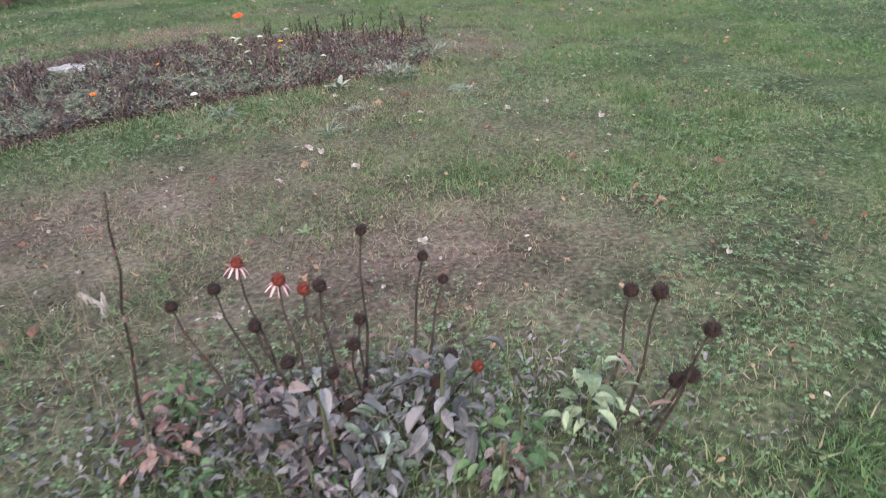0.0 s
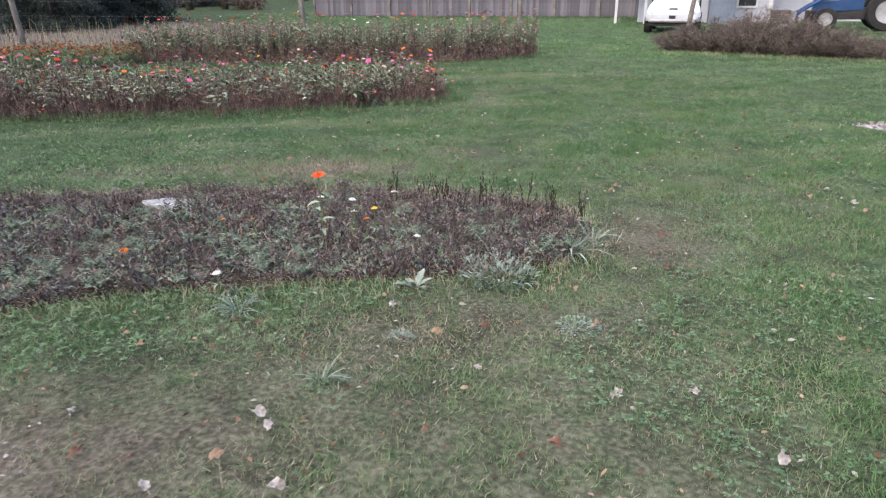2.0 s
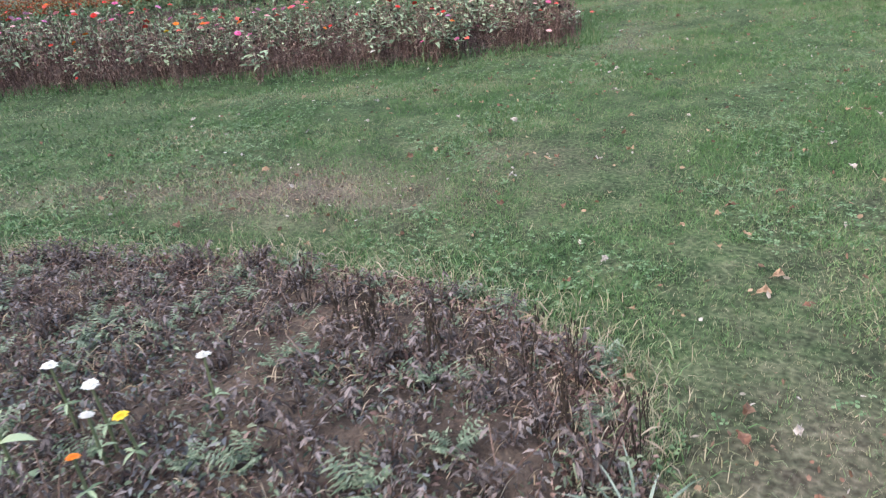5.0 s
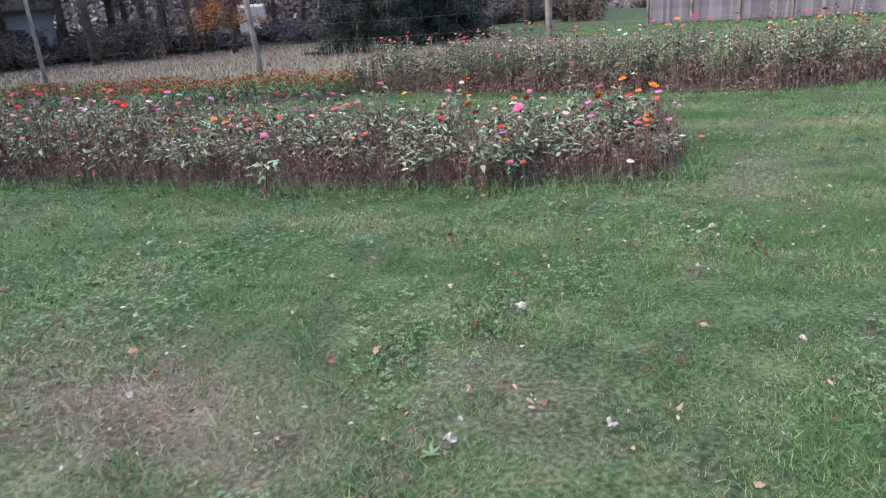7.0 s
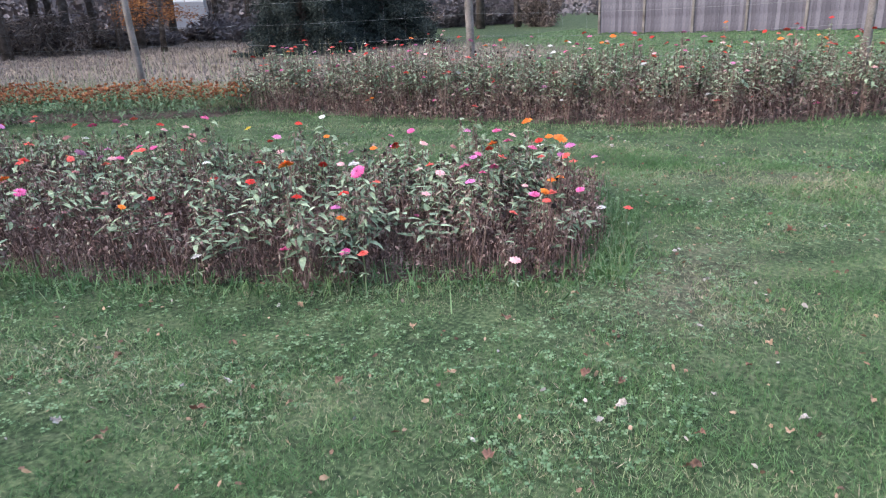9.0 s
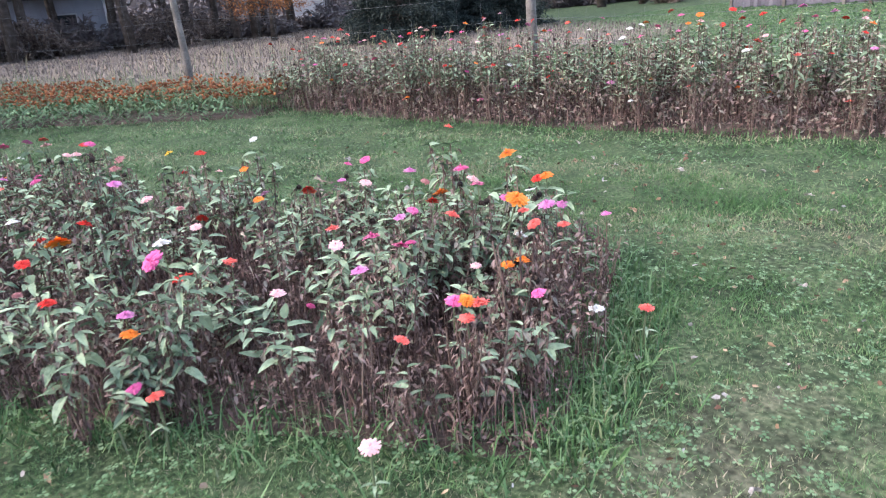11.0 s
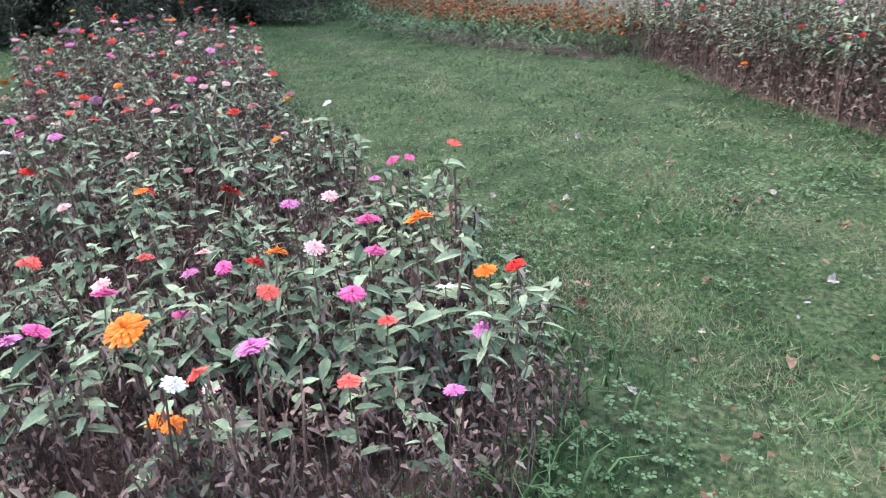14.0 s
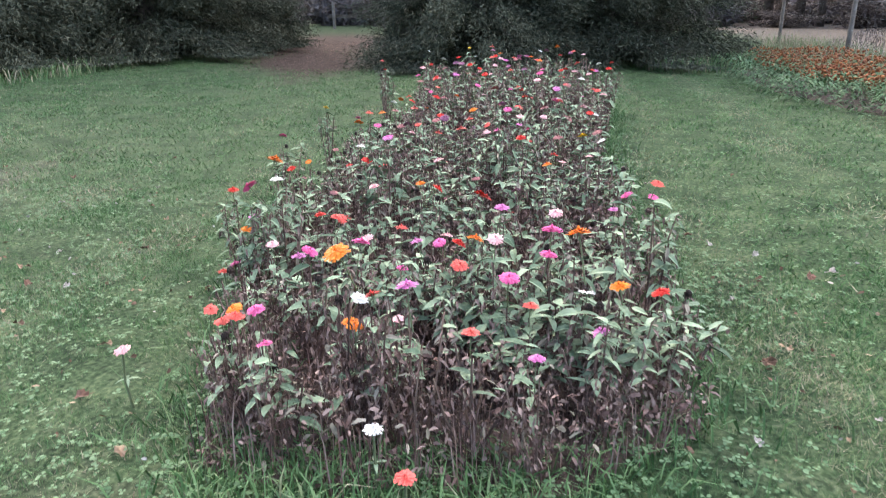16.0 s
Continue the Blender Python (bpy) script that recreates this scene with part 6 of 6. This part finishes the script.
house = thing("house", pose(0, 0, float(gz(5, 34))), "white clapboard gabled house with a lower wing", "house")
siding("wall", 1.35, 6.5, 34.0, 2.15, 6)
g = Geo()
g.add([(1.35, 34.0, 2.15), (6.5, 34.0, 2.15), (3.925, 34.0, 3.82), (1.35, 34.1, 2.15), (6.5, 34.1, 2.15), (3.925, 34.1, 3.82)], ((0, 1, 2), (5, 4, 3), (0, 3, 4, 1), (1, 4, 5, 2), (2, 5, 3, 0)))
part("gable_wall", g, CLAP, house)
part("roof", gable(1.0, 6.85, 33.6, 40.6, 2.13, 1.84), ROOF, house)
for a, b in (((1.0, 2.12), (3.925, 3.96)), ((6.85, 2.12), (3.925, 3.96))):
    g = Geo()
    g.add([(a[0], 33.58, a[1]), (b[0], 33.58, b[1]), (b[0], 33.58, b[1] - 0.17), (a[0], 33.58, a[1] - 0.17), (a[0], 33.6, a[1]), (b[0], 33.6, b[1]), (b[0], 33.6, b[1] - 0.17), (a[0], 33.6, a[1] - 0.17)],
          ((0, 1, 2, 3), (7, 6, 5, 4), (0, 4, 5, 1), (3, 2, 6, 7), (0, 3, 7, 4), (1, 5, 6, 2)))
    part("bargeboard", g, TRIM, house)
window(house, 5.25, 5.9, 0.65, 1.85, 33.97)
siding("wing_wall", 6.55, 18.0, 35.5, 2.1, 5)
part("wing_roof", roof(6.52, 18.4, 35.0, 41.1, 2.24, 1.7), ROOF, house)
window(house, 9.7, 11.1, 0.85, 1.85, 35.47)
g = Geo()
g.tube([(6.6, 34.93, 2.12), (18.2, 34.93, 2.1)], [0.06, 0.06], 8)
part("gutter", g, TRIM, house)
g = Geo()
g.box(6.38, 6.52, 33.9, 33.97, 0, 2.1)
part("corner_board", g, TRIM, house)
g = Geo()
g.tube([(6.9, 36.5, 2.7), (6.9, 36.5, 3.7)], [0.05, 0.05], 8)
part("vent_pipe", g, TRIM, house)
porch = part("porch_roof", roof(0.35, 1.95, 32.6, 33.94, 1.75, 0.42), ROOF, house, "small grey porch roof")
for x in (0.45, 1.6):
    g = Geo()
    g.box(x, x + 0.1, 32.75, 32.85, 0, 1.6)
    g.add([(x, 32.76, 1.3), (x + 0.1, 32.76, 1.3), (x + 0.42, 32.76, 1.6), (x + 0.32, 32.76, 1.6), (x, 32.82, 1.3), (x + 0.1, 32.82, 1.3), (x + 0.42, 32.82, 1.6), (x + 0.32, 32.82, 1.6)],
          ((0, 1, 2, 3), (7, 6, 5, 4), (0, 4, 5, 1), (1, 5, 6, 2), (2, 6, 7, 3), (3, 7, 4, 0)))
    part("porch_post", g, TRIM, house, "white porch post with a bracket")

booth = thing("utility_booth", pose(4.1, 32.9, float(gz(4, 33))), "blue-grey upright utility booth against the house", "booth")
g = Geo()
g.box(0, 0.95, 0, 0.85, 0, 1.65)
g.add([(-0.05, -0.05, 1.65), (1.0, -0.05, 1.65), (1.0, 0.9, 1.65), (-0.05, 0.9, 1.65), (0.45, 0.4, 1.85)], ((0, 1, 4), (1, 2, 4), (2, 3, 4), (3, 0, 4), (3, 2, 1, 0)))
part("body", g, BLUE_GREY, booth)
g = Geo()
g.box(0.12, 0.83, -0.03, -0.004, 0.08, 1.55)
door = part("door", g, BLUE_GREY, booth)
g = Geo()
g.box(0.52, 0.68, -0.045, -0.034, 1.0, 1.35)
part("notice", g, TRIM, door, "small white notice")

g = Geo()
g.box(0, 0.9, -0.01, 0.01, 0, 0.12)
SLAT = g.mesh("slat", BARK)
g = Geo()
g.box(-0.015, 0.015, 0.012, 0.588, 0, 0.6)
END = g.mesh("end_panel", BARK)
for x, y in ((6.0, 30.6), (7.2, 30.3)):
    t = thing("wooden_crate", pose(x, y, float(gz(x, y)), 0, 0, uni(-10, 10)), "dark slatted wooden crate in the yard", "crate", "crates in the yard")
    for k in range(4):
        for d in (0, 0.6):
            piece("slat", SLAT, t, pose(0, d, 0.02 + 0.15 * k))
    for d in (0.015, 0.885):
        piece("end_panel", END, t, pose(d, 0, 0))


# ---------------------------------------------------------------- white utility cart
def wheel(parent, x, y, r, w, rim_col, rim_label):
    g = Geo()
    m = pose(x, y, r, 0, 90, 0)
    g.lathe([(r * 0.6, -w / 2), (r * 0.94, -w / 2), (r, -w * 0.3), (r, w * 0.3), (r * 0.94, w / 2), (r * 0.6, w / 2)], m, 22, False)
    wh = part("wheel", g, RUBBER, parent, shade=False)
    g = Geo()
    g.lathe([(0.02, -w * 0.3), (r * 0.25, -w * 0.32), (r * 0.55, -w * 0.38), (r * 0.62, -w * 0.48), (r * 0.62, w * 0.48), (r * 0.55, w * 0.38), (r * 0.25, w * 0.32), (0.02, w * 0.3)], m, 18)
    part("rim", g, rim_col, wh, rim_label)
    return wh


def shell(sections):
    """A body lofted through cross sections (y, half width low, half width high, bottom, top)."""
    g = Geo()
    pts = []
    for y, wl, wh, z0, z1 in sections:
        zm = z0 + (z1 - z0) * 0.55
        pts += [(-wl * 0.95, y, z0), (-wl, y, zm), (-wh, y, z1), (wh, y, z1), (wl, y, zm), (wl * 0.95, y, z0)]
    n = len(sections)
    f = [(i * 6 + k, i * 6 + (k + 1) % 6, (i + 1) * 6 + (k + 1) % 6, (i + 1) * 6 + k) for i in range(n - 1) for k in range(6)]
    f += [tuple(range(6)), tuple(reversed(range((n - 1) * 6, n * 6)))]
    g.add(pts, f)
    return g


car = thing("utility_cart", pose(2.55, 27.0, float(gz(2.6, 27)), 0, 0, -4), "white open utility cart parked on the grass facing out", "cart")
part("cowl", shell([(-0.12, 0.78, 0.74, 0.42, 0.58), (0.0, 0.86, 0.82, 0.38, 0.68), (0.5, 0.86, 0.78, 0.38, 0.86), (0.95, 0.84, 0.66, 0.38, 1.04), (1.05, 0.82, 0.62, 0.38, 1.06), (1.12, 0.8, 0.6, 0.38, 0.98)]), WHITE_PAINT, car)
part("floor_pan", shell([(1.1, 0.78, 0.76, 0.34, 0.5), (2.6, 0.78, 0.76, 0.34, 0.5)]), DARK, car)
part("cargo_bed", shell([(2.0, 0.8, 0.82, 0.55, 1.0), (3.0, 0.8, 0.82, 0.55, 1.0)]), WHITE_PAINT, car)
g = Geo()
g.box(-0.1, 0.1, -0.16, -0.1, 0.46, 0.56)
g.box(-0.13, 0.13, 0.14, 0.3, 0.722, 0.775)
part("grille", g, DARK, car)
g = Geo()
g.tube([(-0.84, 0.1, 0.42), (-0.7, -0.2, 0.4), (0.7, -0.2, 0.4), (0.84, 0.1, 0.42)], [0.05, 0.06, 0.06, 0.05], 8)
part("bumper", g, STEEL, car, "dull steel bumper bar")
g = Geo()
g.box(-0.72, 0.72, -0.1, 0.4, 0.24, 0.4)
part("skid_plate", g, DARK, car)
for s in (-1, 1):
    g = Geo()
    g.box(s * 0.36 - 0.31, s * 0.36 + 0.31, 1.25, 1.75, 0.55, 0.72)
    part("seat", g, TRIM, car)
    g = Geo()
    m = pose(s * 0.345, 1.72, 0.95, -12, 0, 0)
    g.box(-0.32, 0.32, -0.05, 0.06, -0.25, 0.4, m)
    g.box(-0.27, 0.27, -0.045, 0.055, 0.4, 0.46, m)
    part("backrest", g, WHITE_PAINT, car)
    g = Geo()
    g.lathe([(0.07, -0.02), (0.08, 0.0), (0.05, 0.02), (0.015, 0.026)], pose(s * 0.66, -0.08, 0.6, 90, 0, 0), 12)
    part("headlight", g, TRIM, car)
    for y in (0.42, 2.5):
        wheel(car, s * 0.76, y, 0.3, 0.24, STEEL, "steel wheel rim")
g = Geo()
g.tube([(-0.8, 1.95, 0.5), (-0.78, 1.95, 1.35), (-0.66, 1.95, 1.52), (0.66, 1.95, 1.52), (0.78, 1.95, 1.35), (0.8, 1.95, 0.5)], [0.035] * 6, 8)
part("roll_bar", g, DARK, car)
g = Geo()
m = pose(0.3, 1.3, 1.22, 55, 0, 0)
g.tube([m @ Vector((0.18 * math.cos(k * math.pi / 8), 0.18 * math.sin(k * math.pi / 8), 0)) for k in range(17)], [0.018] * 17, 6)
g.tube([m @ Vector((0, 0, 0)), (0.3, 1.05, 0.98)], [0.02, 0.02], 6)
part("steering_wheel", g, DARK, car)


# ---------------------------------------------------------------- blue tractor
tr = thing("tractor", pose(8.55, 29.6, float(gz(8.55, 29.6)), 0, 0, 84), "blue tractor with a front loader and big rear wheels", "tractor")
for s in (-1, 1):
    wheel(tr, s * 0.62, -0.75, 0.62, 0.36, STEEL, "pale steel rim")
    wheel(tr, s * 0.5, 1.0, 0.36, 0.22, STEEL, "pale steel rim")
    g = Geo()
    g.tube([(s * 0.62, -1.45, 0.85), (s * 0.62, -1.2, 1.28), (s * 0.62, -0.75, 1.38), (s * 0.62, -0.2, 1.15)], [0.03, 0.07, 0.07, 0.03], 6)
    part("fender", g, BLUE_PAINT, tr)
    g = Geo()
    g.tube([(s * 0.45, -0.25, 1.5), (s * 0.45, 0.7, 1.25), (s * 0.45, 1.55, 0.75), (s * 0.45, 2.0, 0.4)], [0.05, 0.055, 0.05, 0.05], 6)
    part("loader_arm", g, BLUE_PAINT, tr)
part("hood", shell([(-0.1, 0.28, 0.24, 0.65, 1.25), (0.6, 0.28, 0.24, 0.62, 1.22), (1.3, 0.26, 0.2, 0.6, 1.12), (1.4, 0.22, 0.16, 0.62, 1.0)]), BLUE_PAINT, tr)
part("chassis", shell([(-1.2, 0.3, 0.3, 0.4, 0.8), (0.0, 0.25, 0.25, 0.35, 0.7), (1.2, 0.18, 0.18, 0.32, 0.62)]), DARK, tr)
g = Geo()
g.tube([(-0.5, -1.05, 0.8), (-0.5, -1.1, 2.35), (0.5, -1.1, 2.35), (0.5, -1.05, 0.8)], [0.035] * 4, 6)
part("roll_bar", g, DARK, tr)
g = Geo()
g.box(-0.25, 0.25, -0.95, -0.5, 0.85, 0.95)
g.box(-0.25, 0.25, -1.0, -0.92, 0.9, 1.35)
part("seat", g, DARK, tr)
g = Geo()
g.add([(-0.75, 1.95, 0.1), (0.75, 1.95, 0.1), (0.75, 2.5, 0.08), (-0.75, 2.5, 0.08), (-0.75, 1.9, 0.62), (0.75, 1.9, 0.62), (-0.75, 2.0, 0.62), (0.75, 2.0, 0.62), (-0.75, 2.0, 0.16), (0.75, 2.0, 0.16), (-0.75, 2.5, 0.12), (0.75, 2.5, 0.12)],
      ((0, 1, 5, 4), (4, 5, 7, 6), (6, 7, 9, 8), (8, 9, 11, 10), (0, 3, 2, 1), (3, 10, 11, 2), (0, 4, 6, 8, 10, 3), (1, 2, 11, 9, 7, 5)))
part("bucket", g, STEEL, tr)


# ---------------------------------------------------------------- camper, far house and rail fence beyond the field
camper = thing("camper_van", pose(-51.0, 38.0, float(gz(-51, 38)), 0, 0, 58), "white camper van parked among the trees", "van")
part("body", shell([(-3.2, 1.1, 1.0, 0.5, 2.7), (-3.0, 1.15, 1.1, 0.45, 2.9), (1.6, 1.15, 1.1, 0.45, 2.9), (2.3, 1.1, 0.95, 0.45, 2.3), (3.1, 1.05, 0.95, 0.45, 1.2)]), WHITE_PAINT, camper)
g = Geo()
for y in (-2.2, -0.6, 1.0):
    for s in (-1, 1):
        g.box(s * 1.15 - 0.012, s * 1.15 + 0.012, y, y + 0.9, 1.45, 2.0)
part("side_windows", g, GLASS, camper)
for s in (-1, 1):
    for y in (-1.9, 2.2):
        wheel(camper, s * 1.0, y, 0.37, 0.25, STEEL, "steel wheel rim")
far_house = thing("far_house", pose(-48, 18, float(gz(-48, 18)), 0, 0, 75), "white house half hidden behind trees", "house")
g = Geo()
g.box(-4, 4, 0, 6, 0, 3.2)
part("wall", g, CLAP, far_house)
part("roof", roof(-4.4, 4.4, -0.5, 6.6, 3.3, 2.4), ROOF, far_house)
window(far_house, -2.6, -1.6, 1.0, 2.2, -0.03)
window(far_house, 1.4, 2.4, 1.0, 2.2, -0.03)
x0, y0 = -24.5, -9.5
t = thing("rail_fence", pose(x0, y0, float(gz(x0, y0)), 0, 0, 118), "pale two-rail fence beyond the conifers", "fence")
for k in range(5):
    g = Geo()
    g.box(k * 2.4 - 0.06, k * 2.4 + 0.06, -0.06, 0.06, 0, 1.2)
    part("post", g, POST_WOOD, t)
for z in (0.5, 0.95):
    g = Geo()
    g.box(-0.3, 9.9, 0.062, 0.1, z, z + 0.13)
    part("rail", g, BARK, t)
